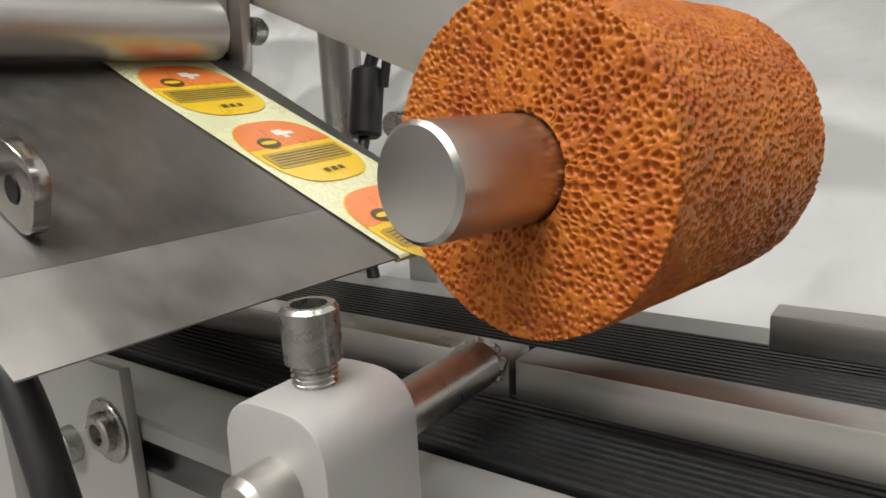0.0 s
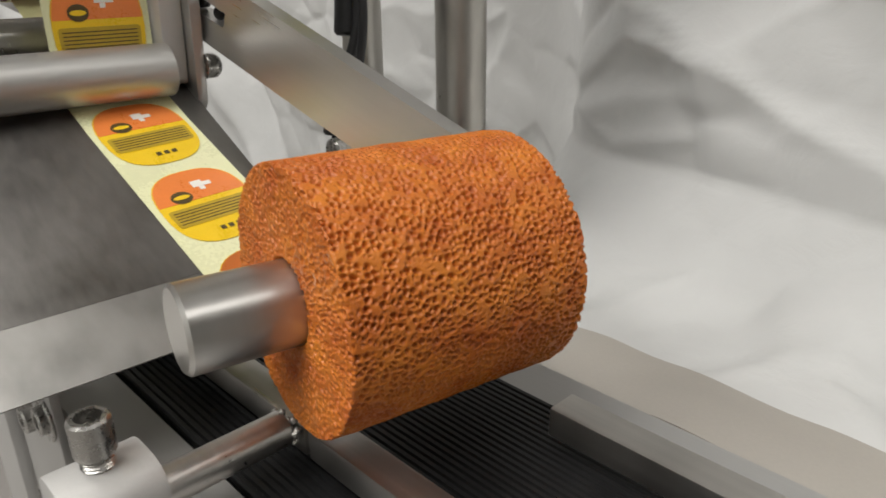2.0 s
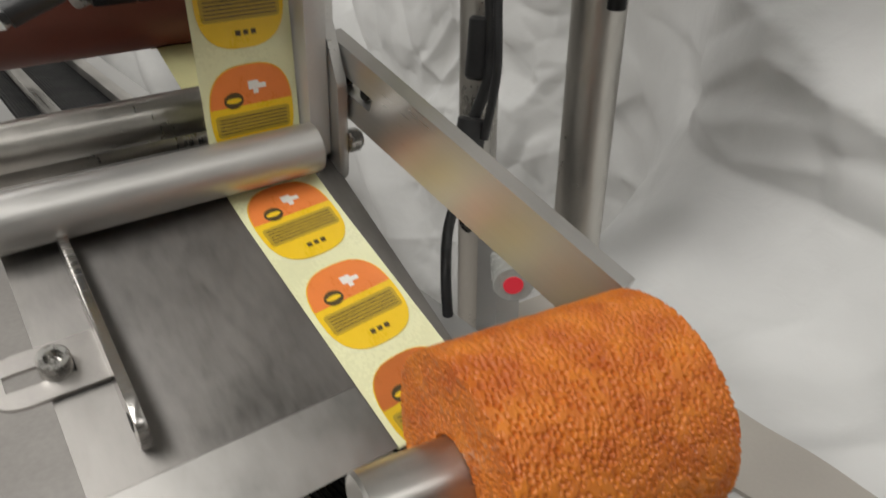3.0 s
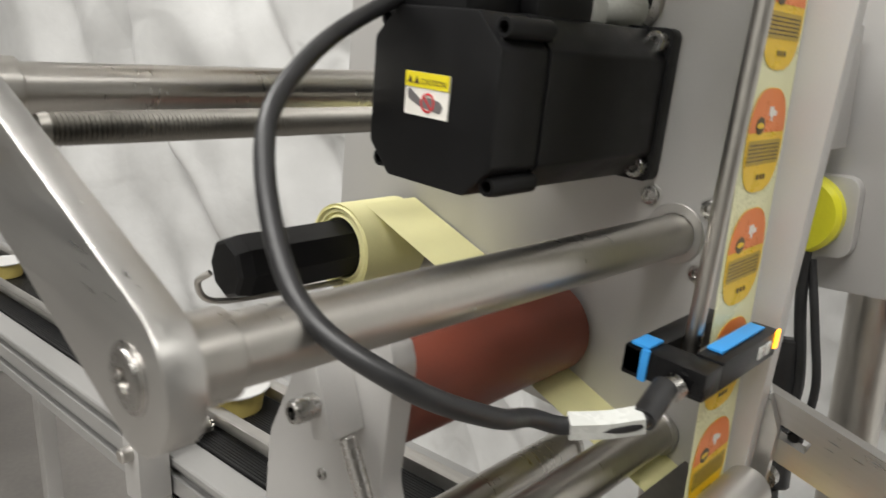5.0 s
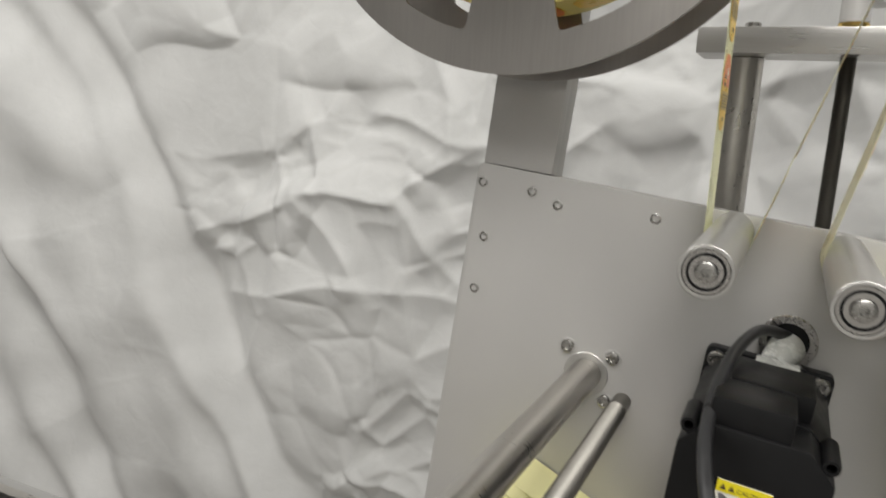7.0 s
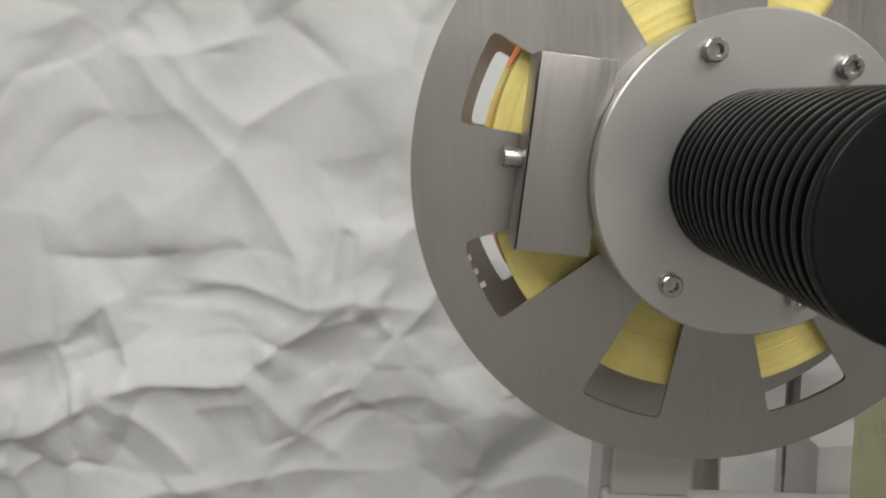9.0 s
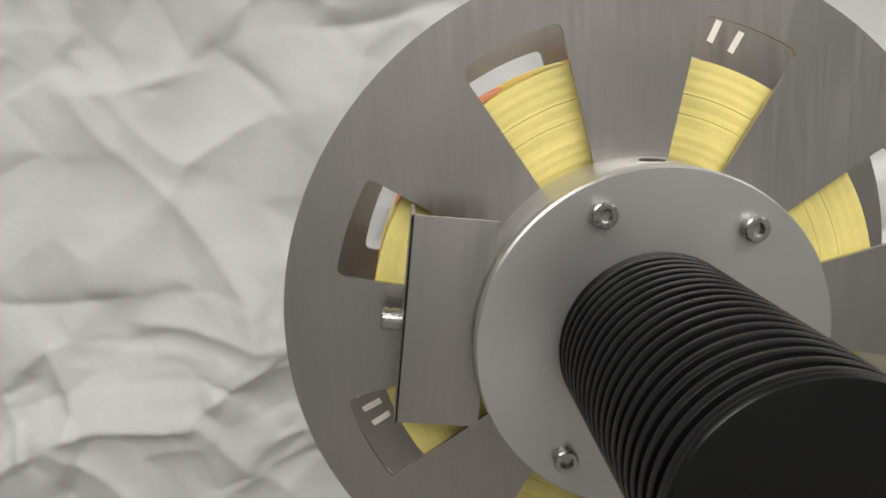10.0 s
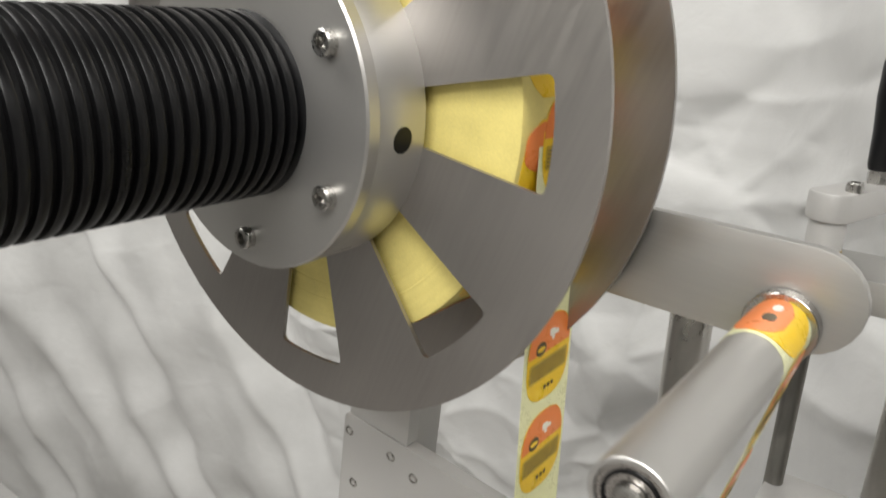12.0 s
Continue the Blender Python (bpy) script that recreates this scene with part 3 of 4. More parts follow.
def foam_roller():
    o = thing("foam_press_roller", FOAM_AXIS, "orange open-cell foam roller on a steel shaft", "press roller")
    R, r0, y0, y1 = 0.0478, 0.0156, -0.0470, 0.0465
    seg, step = 700, 0.00046
    prof = [(y0 + 0.012, r0 - 0.0004, 0.0), (y0 + 0.002, r0, 0.4)]
    n = int((R - r0) / step)
    prof += [(y0, r0 + 0.0006 + (R - 0.0012 - r0) * k / n, 1.0) for k in range(n + 1)]
    prof += [(y0 + 0.0003, R - 0.0002, 0.6)]
    n = int((y1 - y0) / step)
    prof += [(y0 + 0.0010 + (y1 - y0 - 0.0020) * k / n, R, 0.0) for k in range(n + 1)]
    prof += [(y1, R - 0.002, 0.0), (y1, r0, 0.0)]
    verts = []
    ax = Vector((0, -1, 0))
    circle = [Vector((math.cos(math.tau * k / seg), 0, math.sin(math.tau * k / seg))) for k in range(seg)]
    for y, r, w in prof:
        for nrm in circle:
            p = nrm * r
            p.y = y
            d = noise.voronoi(p * 430)[0]
            # open pores between thin struts
            pore = min(1.0, max(0.0, (d[1] - d[0] - 0.10) / 0.40))
            h = 0.0018 * pore * pore * (3 - 2 * pore) + 0.0004 * noise.noise(p * 130)
            verts.append(p - (ax * w + nrm * (1 - w)) * h)
    k = np.arange(seg * (len(prof) - 1)).reshape(-1, seg)
    nxt = np.roll(k, -1, axis=1)
    quads = np.stack([k.ravel(), k.ravel() + seg, nxt.ravel() + seg, nxt.ravel()], 1)
    me = bpy.data.meshes.new("foam_sleeve")
    me.from_pydata(verts, [], quads.tolist())
    me.polygons.foreach_set("use_smooth", [True] * len(me.polygons))
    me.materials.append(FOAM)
    f = new("foam_sleeve", me)
    f.parent = o
    f["label"] = "orange open-cell foam"
    b = lathe((0, -0.0838, 0), (0, 1, 0), [(0, 0), (0, 0.0138), (0.0013, 0.0151), (0.147, 0.0151), (0.147, 0)], 64)
    part("shaft", b, TURNED, o, "turned steel shaft")
    return o


FOAM_ROLLER = foam_roller()

# ---- label head ----


def plate_screw(parent, x, z, r=0.0048, proud=0.0012):
    b = ring((x, 0.0, z), (0, -1, 0), r * 0.98, r * 1.25, 0.0006)
    part("screw_seat", b, ALU, parent)
    part("screw", cap_screw((x, 0.0005, z), (0, -1, 0), r * 0.92, proud + 0.002), SCREW, parent)


def side_plate():
    o = thing("machine_side_plate", HEAD, "upright aluminium side plate of the labelling head, with screws", "machine plate")
    out = rounded([(-0.2565, -0.215), (0.128, -0.215), (0.128, 0.085), (0.105, 0.1395), (-0.2505, 0.1435)], [0.006, 0.004, 0.01, 0.01, 0.006])
    part("plate", prism(out, 0.0, 0.012, 0.0008), ALU, o)
    for x, z in ((-0.2445, 0.1277), (-0.2004, 0.1275), (-0.1771, 0.1207), (-0.2365, 0.0818), (-0.238, 0.0355), (-0.0998, 0.1254), (-0.06, 0.128)):
        part("screw", cap_screw((x, 0.0012, z), (0, -1, 0), 0.0042, 0.0018), SCREW, o)
    for cx, cz in ((-0.1293, -0.0108), (0.0596, -0.0708)):
        part("shaft_collar", ring((cx, 0.0004, cz), (0, -1, 0), 0.0127, 0.0182, 0.0016), ALU_ROLL, o)
        for dx, dz in ((-0.0188, 0.0189), (0.0188, 0.0189), (0.0188, -0.0189), (-0.0188, -0.0189)):
            plate_screw(o, cx + dx, cz + dz, 0.0058, 0.001)
    part("cable_bush", ring((0.0086, 0.0005, 0.0575), (0, -1, 0), 0.014, 0.0195, 0.004, 40), STEEL, o, "chrome cable bush")
    # solid black disc, painted for the dark inside of the bush
    part("bush_hole_shade", rod((0.0086, 0.0005, 0.0575), (0.0086, -0.0012, 0.0575), 0.014, 32), BLACK, o)
    return o


side_plate()


def spread_shaft(x, z, x1, z1):
    o = thing("cross_shaft", HEAD, "polished round steel cross shaft", "shaft", "cross shafts")
    part("bar", rod((x, 0.002, z), (x1, -0.302, z1), 0.0125, 40, 0.0006), STEEL_Y, o)
    part("end_collar", rod((x1, -0.286, z1), (x1, -0.3035, z1), 0.0150, 40, 0.0008), STEEL_Y, o)
    return o


LINK_A, LINK_B = (-0.1333, -0.0124), (0.0546, -0.0704)
spread_shaft(-0.1293, -0.0108, *LINK_A)
spread_shaft(0.0600, -0.0716, *LINK_B)


def link_plate():
    o = thing("link_plate", HEAD, "slanted aluminium link plate with rounded ends", "machine plate")
    a, c = LINK_A, LINK_B
    part("plate", prism(stadium(a, c, 0.0235, 0.0235), -0.3035, -0.3155, 0.0012), ALU_X, o)
    for x, z in (a, c):
        part("washer", rod((x, -0.3150, z), (x, -0.3165, z), 0.0112, 32, 0.0005), STEEL, o)
        part("screw", lathe((x, -0.3160, z), (0, -1, 0), [(0, 0.0095), (0.0014, 0.0092), (0.0016, 0.0040), (-0.003, 0.0036), (-0.0032, 0)], 24), SCREW, o)
    return o


link_plate()
LS = (-0.0965, -0.0250)


def adjusting_screw():
    o = thing("adjusting_spindle", HEAD, "threaded steel spindle with a brass nut and a hand crank", "spindle crank")
    b = bmesh.new()
    prof = [(0, 0)]
    n = 120
    for k in range(n):
        s = 0.022 + 0.265 * k / n
        prof += [(s, 0.0064), (s + 0.265 / n * 0.5, 0.0078)]
    prof = [(0, 0), (0, 0.0072), (0.022, 0.0072)] + prof[1:] + [(0.29, 0.0068), (0.29, 0)]
    part("spindle", lathe((LS[0], 0.0, LS[1]), (0, -1, 0), prof, 20), THREAD, o)
    part("brass_nut", rod((LS[0], -0.3145, LS[1]), (LS[0], -0.3205, LS[1]), 0.0135, 36), BRASS, o, "brass bearing nut")
    part("hub", rod((LS[0], -0.3205, LS[1]), (LS[0], -0.3280, LS[1]), 0.0138, 36), CAST, o)
    # black stub painted for the dark set screw hole in the hub
    part("screw_hole_shade", rod((LS[0] + 0.005, -0.3245, LS[1] - 0.0120), (LS[0] + 0.0058, -0.3245, LS[1] - 0.0140), 0.0022, 14), BLACK, o)
    e = (-0.1290, -0.0670)
    part("crank_lever", prism(stadium((LS[0] - 0.001, LS[1] + 0.006), e, 0.0180, 0.0125), -0.3275, -0.3390, 0.0022), CAST, o, "cast aluminium lever")
    part("lever_screw", cap_screw((LS[0], -0.3390, LS[1]), (0, -1, 0), 0.0068, 0.0095), SCREW, o)
    hx, hz = e
    part("hex_nut", lathe((hx, -0.3390, hz), (0, -1, 0), [(0, 0), (0, 0.0090), (0.008, 0.0090), (0.008, 0)], 6), SCREW, o, smooth=False)
    part("handle", lathe((hx, -0.3470, hz), (0, -1, 0), [(0, 0), (0, 0.0095), (0.003, 0.0115), (0.02, 0.0128), (0.055, 0.0140), (0.078, 0.0125), (0.086, 0.009), (0.089, 0)], 32), BLACK, o, "black plastic handle")
    return o


adjusting_screw()


def motor():
    o = thing("stepper_motor", HEAD, "square black stepper motor bolted to the plate", "motor")
    fl = rounded([(-0.043, -0.043), (0.043, -0.043), (0.043, 0.043), (-0.043, 0.043)], 0.006)
    part("front_flange", prism(fl, -0.001, -0.011, 0.0006), MOTOR, o)
    body = rounded([(-0.0415, -0.026), (-0.026, -0.0415), (0.026, -0.0415), (0.0415, -0.026), (0.0415, 0.026), (0.026, 0.0415), (-0.026, 0.0415), (-0.0415, 0.026)], 0.004, 3)
    part("body", prism(body, -0.011, -0.118, 0.0005), MOTOR, o)
    part("rear_cover", prism([(x * 0.985, z * 0.985) for x, z in body], -0.1184, -0.152, 0.0015), MOTOR, o)
    part("terminal_box", box(-0.028, 0.016, -0.150, -0.112, 0.036, 0.057, 0.003), MOTOR, o)
    part("connector_box", box(-0.022, 0.026, -0.112, -0.066, 0.040, 0.058, 0.003), MOTOR, o)
    part("plug", box(-0.010, 0.018, -0.066, -0.040, 0.0415, 0.054, 0.002), CLEAR, o, "white cable plug")
    for x, z in ((-0.0348, 0.0348), (0.0348, 0.0348), (0.0348, -0.0348), (-0.0348, -0.0348)):
        part("flange_screw", cap_screw((x, -0.011, z), (0, -1, 0), 0.0062, 0.006), SCREW, o)
        part("cover_screw", cap_screw((x * 1.06, -0.118, z * 0.99), (0, -1, 0), 0.0050, 0.030), MOTOR, o)
    t = part("caution_sticker", box(-0.0152, 0.0135, -0.1531, -0.1524, -0.0085, 0.0115, 0), WHITE, o, "yellow and white caution sticker")
    part("yellow_band", box(-0.0152, 0.0135, -0.1535, -0.1532, 0.0045, 0.0115, 0), CAUTION, t)
    cu = bpy.data.curves.new("caution_word", "FONT")
    cu.body, cu.size, cu.align_x, cu.extrude = "CAUTION", 0.0036, "LEFT", 0.00005
    w = new("caution_word", cu)
    w.data.materials.append(INK)
    w.parent, w.matrix_basis = t, pose(-0.0045, -0.1537, 0.0062, 90, 0, 0)
    for k in range(2):
        part("warning_triangle", prism([(-0.0135 + 0.0045 * k, 0.0062), (-0.0100 + 0.0045 * k, 0.0062), (-0.01175 + 0.0045 * k, 0.0096)], -0.1538, -0.1536, 0), INK, t)
    part("no_sign", ring((0.0005, -0.1532, -0.002), (0, -1, 0), 0.0036, 0.0046, 0.0004), REDINK, t)
    part("no_bar", prism([(-0.0028, 0.0008), (-0.0022, 0.0014), (0.0038, -0.0048), (0.0032, -0.0054)], -0.1537, -0.1535, 0), REDINK, t)
    part("pictogram", prism([(-0.0135, 0.003), (-0.0115, 0.0035), (-0.004, -0.001), (0.001, 0.0005), (0.008, -0.0005), (0.0105, -0.003), (0.009, -0.006), (0.002, -0.005), (-0.005, -0.004), (-0.0125, -0.001)], -0.1534, -0.1532, 0), GREYINK, t)
    return o


motor()


def idler(x, z, r, y0, y1, name="idler_roller", label="smooth aluminium idler roller with a ball bearing"):
    o = thing(name, HEAD, label, "roller", "idler rollers")
    part("tube", lathe((x, y0, z), (0, 1, 0), [(0.006, r * 0.86), (0, r * 0.86), (0, r - 0.0005), (0.0005, r), (y1 - y0 - 0.0005, r), (y1 - y0, r - 0.0005), (y1 - y0, 0)], 40), ALU_ROLL, o)
    part("bearing", ring((x, y0 + 0.0042, z), (0, -1, 0), r * 0.42, r * 0.85, 0.0032, 36), STEEL, o, "steel ball bearing")
    part("bearing_seal", ring((x, y0 + 0.0010, z), (0, -1, 0), r * 0.60, r * 0.70, 0.0004, 36), BLACK, o)
    part("axle_end", lathe((x, y0 + 0.006, z), (0, -1, 0), [(0, r * 0.40), (0.0075, r * 0.40), (0.008, r * 0.34), (0.008, r * 0.17), (0.003, r * 0.15), (0.003, 0)], 20), SCREW, o)
    return o


IDL = ((-0.0444, 0.1275), (0.0285, 0.1260), (0.0885, 0.0990))
for x, z in IDL:
    idler(x, z, 0.0145, -0.1705, 0.001)
ARM_R = (0.0290, 0.3330)
idler(*ARM_R, 0.0140, -0.1705, -0.004, "dancer_roller", "aluminium dancer roller wrapped by the label tape")
LOW = (0.1320, -0.2048)
idler(*LOW, 0.0138, -0.165, 0.0, "deflection_roller", "aluminium roller above the peel plate")


def dancer_arm():
    o = thing("tension_lever", HEAD, "flat aluminium arm that carries the dancer roller", "lever")
    part("bar", prism(stadium((-0.21, 0.335), (0.035, 0.347), 0.026, 0.0265), 0.0035, 0.0105, 0.0008), ALU_X, o)
    part("collar", ring((ARM_R[0], 0.0030, ARM_R[1]), (0, -1, 0), 0.0142, 0.0175, 0.008, 36), STEEL, o)
    return o


dancer_arm()


def wrapped(parent, c, r, a0, a1, y0, y1, material, name, label=""):
    """A curved printed patch that follows a roller."""
    b = bmesh.new()
    n = 10
    rows = []
    for k in range(n + 1):
        a = radians(a0 + (a1 - a0) * k / n)
        t = 2 * k / n - 1
        h = (y1 - y0) / 2 * (1 - abs(t) ** 3.5 * 0.6)
        m = (y0 + y1) / 2
        rows.append([b.verts.new((c[0] + q * math.cos(a), y, c[1] + q * math.sin(a))) for q, y in ((r, m - h), (r, m + h), (r + 0.0002, m + h), (r + 0.0002, m - h))])
    for p, q in zip(rows, rows[1:]):
        for k in range(4):
            b.faces.new((p[k], p[(k + 1) % 4], q[(k + 1) % 4], q[k]))
    return part(name, b, material, parent, label)


def dancer_print():
    o = thing("wrapped_label", HEAD, "orange and yellow label bent round the dancer roller", "label", "labels on the tape")
    wrapped(o, ARM_R, 0.01435, 10, 150, -0.050, -0.0045, AMBER, "face")
    wrapped(o, ARM_R, 0.01450, 62, 148, -0.0495, -0.005, ORANGE, "orange_field")
    wrapped(o, ARM_R, 0.01470, 82, 104, -0.036, -0.027, INK, "seal")
    wrapped(o, ARM_R, 0.01470, 84, 100, -0.022, -0.014, WHITE, "white_mark")


dancer_print()


def reel_post():
    o = thing("reel_post", HEAD, "square aluminium post that carries the label reel", "post")
    part("bar", box(-0.2515, -0.1905, 0.013, 0.045, 0.02, 0.46, 0.001), ALU, o)
    part("foot_block", box(-0.2455, -0.1865, 0.0005, 0.0128, 0.1438, 0.30, 0.0008), ALU, o)
    return o


reel_post()

# ---- reel ----
REEL_C = Vector((-0.1866, 0, 1.6164))
A0 = 22.2


def polar(a, r, y):
    return (r * math.cos(a), y, r * math.sin(a))


def slotted_disc(R, y0, y1, rin, s0, s1, half, phase):
    """Disc with eight tapering slots whose outer corners are rounded."""
    b = bmesh.new()

    def loop(pts):
        vs = [b.verts.new((p[0], y0, p[1])) for p in pts]
        return [b.edges.new((vs[i - 1], vs[i])) for i in range(len(vs))]

    def at(r, a):
        return (r * math.cos(a), r * math.sin(a))

    edges = loop([at(R, math.tau * k / 160) for k in range(160)]) + loop([at(rin, math.tau * k / 64) for k in range(64)])
    for k in range(8):
        c, h = radians(phase + 45 * k), radians(half)
        arc = [at(s1, c + h - 2 * h * i / 6) for i in range(7)]
        pts = [at(s0, c - h), at(s0, c), at(s0, c + h)] + arc
        edges += loop(rounded(pts, [0.003, 0, 0.003, 0.0065, 0, 0, 0, 0, 0, 0.0065], 5))
    bmesh.ops.triangle_fill(b, edges=edges, use_beauty=True, normal=(0, 1, 0))
    g = bmesh.ops.extrude_face_region(b, geom=b.faces[:])
    for v in g["geom"]:
        if isinstance(v, bmesh.types.BMVert):
            v.co.y = y1
    return b


def reel():
    o = thing("label_reel", Matrix.Translation(REEL_C), "steel label reel with slotted discs and a black ribbed core", "label reel")
    front = part("front_disc", slotted_disc(0.1835, -0.0765, -0.0740, 0.04, 0.083, 0.1578, 9.8, A0), SHEET, o, "slotted sheet steel disc")
    back = part("back_disc", slotted_disc(0.1835, -0.0085, -0.0060, 0.04, 0.083, 0.1465, 9.8, A0), SHEET, o, "slotted sheet steel back disc")
    # pierced marks near the rim of the back disc
    for k, nbar in ((1, 4), (4, 5), (6, 4), (7, 5)):
        for i in range(nbar):
            a = radians(A0 + 45 * k - 8.0 + 15.5 * i / max(nbar - 1, 1))
            b = box(-0.0019, 0.0019, -0.0090, -0.0086, 0.1570, 0.1700, 0)
            mk = part("pierced_mark", b, WHITE, back)
            mk.matrix_basis = Matrix.Rotation(-(a - math.pi / 2), 4, "Y")
    b = bmesh.new()
    prof = [(0, 0.04)]
    r = 0.082
    random.seed(4)
    while r < 0.137:
        prof.append((random.uniform(0, 0.0004), r))
        r += random.uniform(0.0004, 0.0022)
    prof += [(0.0006, 0.1375), (0.0536, 0.1375), (0.054, 0.04)]
    part("label_roll", lathe((0, -0.0700, 0), (0, 1, 0), prof, 120), ROLLPAPER, o, "wound roll of pale yellow label tape")
    for k in range(14):
        a = 360 / 14 * k
        wrapped(o, (0, 0), 0.1376, a + 2, a + 23.5, -0.0655, -0.0205, AMBER, "outer_label", "printed label on the outer turn")
        wrapped(o, (0, 0), 0.1379, a + 13, a + 23, -0.0650, -0.0210, ORANGE, "outer_label", "orange print on the outer turn")
    part("hub_drum", lathe((0, -0.0765, 0), (0, -1, 0), [(0, 0), (0, 0.0868), (0.0315, 0.0868), (0.0325, 0.0862)], 96), ALU_ROLL, o, "turned aluminium hub drum")
    part("hub_face", lathe((0, -0.1092, 0), (0, -1, 0), [(0, 0.0), (0, 0.0872), (0.0068, 0.0872), (0.0080, 0.0862), (0.0080, 0.0)], 96), ALU_ROLL, o, "round aluminium hub face plate")
    for k in (0, 1, 2, 3, 4):
        a = radians(110.7 - 60 * k)
        part("hub_screw", cap_screw((0.0715 * math.cos(a), -0.1172, 0.0715 * math.sin(a)), (0, -1, 0), 0.0062, 0.0055), SCREW, o)
    for dx, a in ((0.0, -6), (0.0, 64), (0.0, 134), (0.0, -76)):
        c, s = math.cos(radians(a + 22)), math.sin(radians(a + 22))
        # black plug on the uncut drum, its colour standing in for a hole's shade
        part("drum_hole_shade", rod((c * 0.0850, -0.0925, s * 0.0850), (c * 0.0870, -0.0925, s * 0.0870), 0.0066, 20, 0.0002), BLACK, o)
    # bent keeper bracket with its pin
    ca = radians(171.2)
    u = Vector((math.cos(ca), 0, math.sin(ca)))
    w = Vector((-math.sin(ca), 0, math.cos(ca)))
    m = Matrix((( u.x, 0, w.x, 0), (0, 1, 0, 0), (u.z, 0, w.z, 0), (0, 0, 0, 1)))
    b = box(0.080, 0.122, -0.1075, -0.1055, -0.053, 0.053, 0.0006)
    box(0.120, 0.122, -0.1075, -0.0790, -0.053, 0.053, 0.0006, b)
    k = part("keeper_bracket", b, SHEET, o, "bent sheet steel keeper bracket")
    k.matrix_basis = m
    p = part("keeper_pin", rod((0.120, -0.0925, 0.004), (0.1325, -0.0925, 0.004), 0.0056, 20), SCREW, o)
    p.matrix_basis = m
    prof = [(0, 0.0), (0, 0.0468)]
    n, pitch = 18, 0.0075
    for i in range(n):
        s = 0.002 + i * pitch
        prof += [(s, 0.0432), (s + pitch * 0.34, 0.0432), (s + pitch * 0.42, 0.0464), (s + pitch * 0.52, 0.0468), (s + pitch * 0.86, 0.0468), (s + pitch * 0.96, 0.0464)]
    e = 0.002 + n * pitch
    prof += [(e, 0.0468), (e + 0.0015, 0.0468), (e + 0.0027, 0.0460), (e + 0.0030, 0.0445), (e + 0.0030, 0.0045), (e - 0.005, 0.0040), (e - 0.005, 0)]
    part("ribbed_core", lathe((0, -0.1172, 0), (0, -1, 0), prof, 96), BLACK, o, "black ribbed reel core")
    part("axle", rod((0, -0.006, 0), (0, 0.012, 0), 0.015, 28), STEEL, o)
    return o


REEL = reel()

# ---- tape path ----
P_REEL = (-0.2235, 0.3976)
RED_C = (-0.012, -0.154)
REW_C = (-0.165, -0.132)
CT, ST = math.cos(radians(TILT)), math.sin(radians(TILT))


def to_head(x, z):
    return (CT * x - ST * (z - 1.2), ST * x + CT * (z - 1.2))


PEEL_TOP, PEEL_BEND, PEEL_EDGE = to_head(0.075, 0.9855), to_head(0.2245, 0.9134), to_head(0.2554, 0.8985)


def tangent(a, ra, sa, b, rb, sb):
    """Line from circle a to circle b; s is +1 where the circle lies left of the way, -1 where right."""
    a, b = Vector(a), Vector(b)
    d = b - a
    L = d.length
    n0 = Vector((-d.y, d.x)) / L
    k = (sa * ra - sb * rb) / L
    q = math.sqrt(max(0, 1 - k * k))
    nn = n0 * q - d / L * k
    return a - nn * (sa * ra), b - nn * (sb * rb)


STOPS = [(P_REEL, 0.1375, -1), (IDL[0], 0.0147, 1), (ARM_R, 0.0142, -1), (IDL[1], 0.0147, 1), (IDL[2], 0.0147, -1), (LOW, 0.0140, 1)]


SKEW = []


def tape_line():
    pts = []
    segs = []
    for i in range(len(STOPS) - 1):
        p, q = tangent(*STOPS[i], *STOPS[i + 1])
        segs.append((p, q))
    line = [segs[0][0]]
    for i, (p, q) in enumerate(segs):
        line.append(q)
        c, r, s = STOPS[i + 1]
        if i + 1 < len(segs):
            nxt = segs[i + 1][0]
        else:
            d = (Vector(PEEL_BEND) - Vector(PEEL_TOP)).normalized()
            nxt = Vector(c) + Vector((d.y, -d.x)) * r
        a0 = math.atan2(q.y - c[1], q.x - c[0])
        a1 = math.atan2(nxt.y - c[1], nxt.x - c[0])
        da = (a1 - a0) % (2 * math.pi) if s > 0 else -((a0 - a1) % (2 * math.pi))
        if abs(da) > 5.5:
            da = 0
        for k in range(1, 13):
            a = a0 + da * k / 12
            line.append(Vector((c[0] + r * math.cos(a), c[1] + r * math.sin(a))))
    d = (Vector(PEEL_BEND) - Vector(PEEL_TOP)).normalized()
    up = Vector((-d.y, d.x))
    e = (Vector(PEEL_EDGE) - Vector(PEEL_BEND)).normalized()
    eu = Vector((-e.y, e.x))
    s0 = Vector(PEEL_TOP) + d * 0.062 + up * 0.0006
    SKEW.append(len(line))
    line.append(s0)
    line.append(Vector(PEEL_BEND) + up * 0.0006 + d * -0.001)
    line.append(Vector(PEEL_EDGE) + eu * 0.0006)
    line.append(Vector(PEEL_EDGE) + e * 0.0008)
    line.append(Vector(PEEL_EDGE) - eu * 0.0022)
    for k in range(14):
        a = radians(-62 - 150 * k / 13)
        line.append(Vector((RED_C[0] + 0.0316 * math.cos(a), RED_C[1] + 0.0316 * math.sin(a))))
    line.append(Vector((REW_C[0] + 0.006, REW_C[1] + 0.0335)))
    return line, segs


TAPE_LINE, TAPE_SEGS = tape_line()
TY0, TY1 = -0.0530, -0.0015


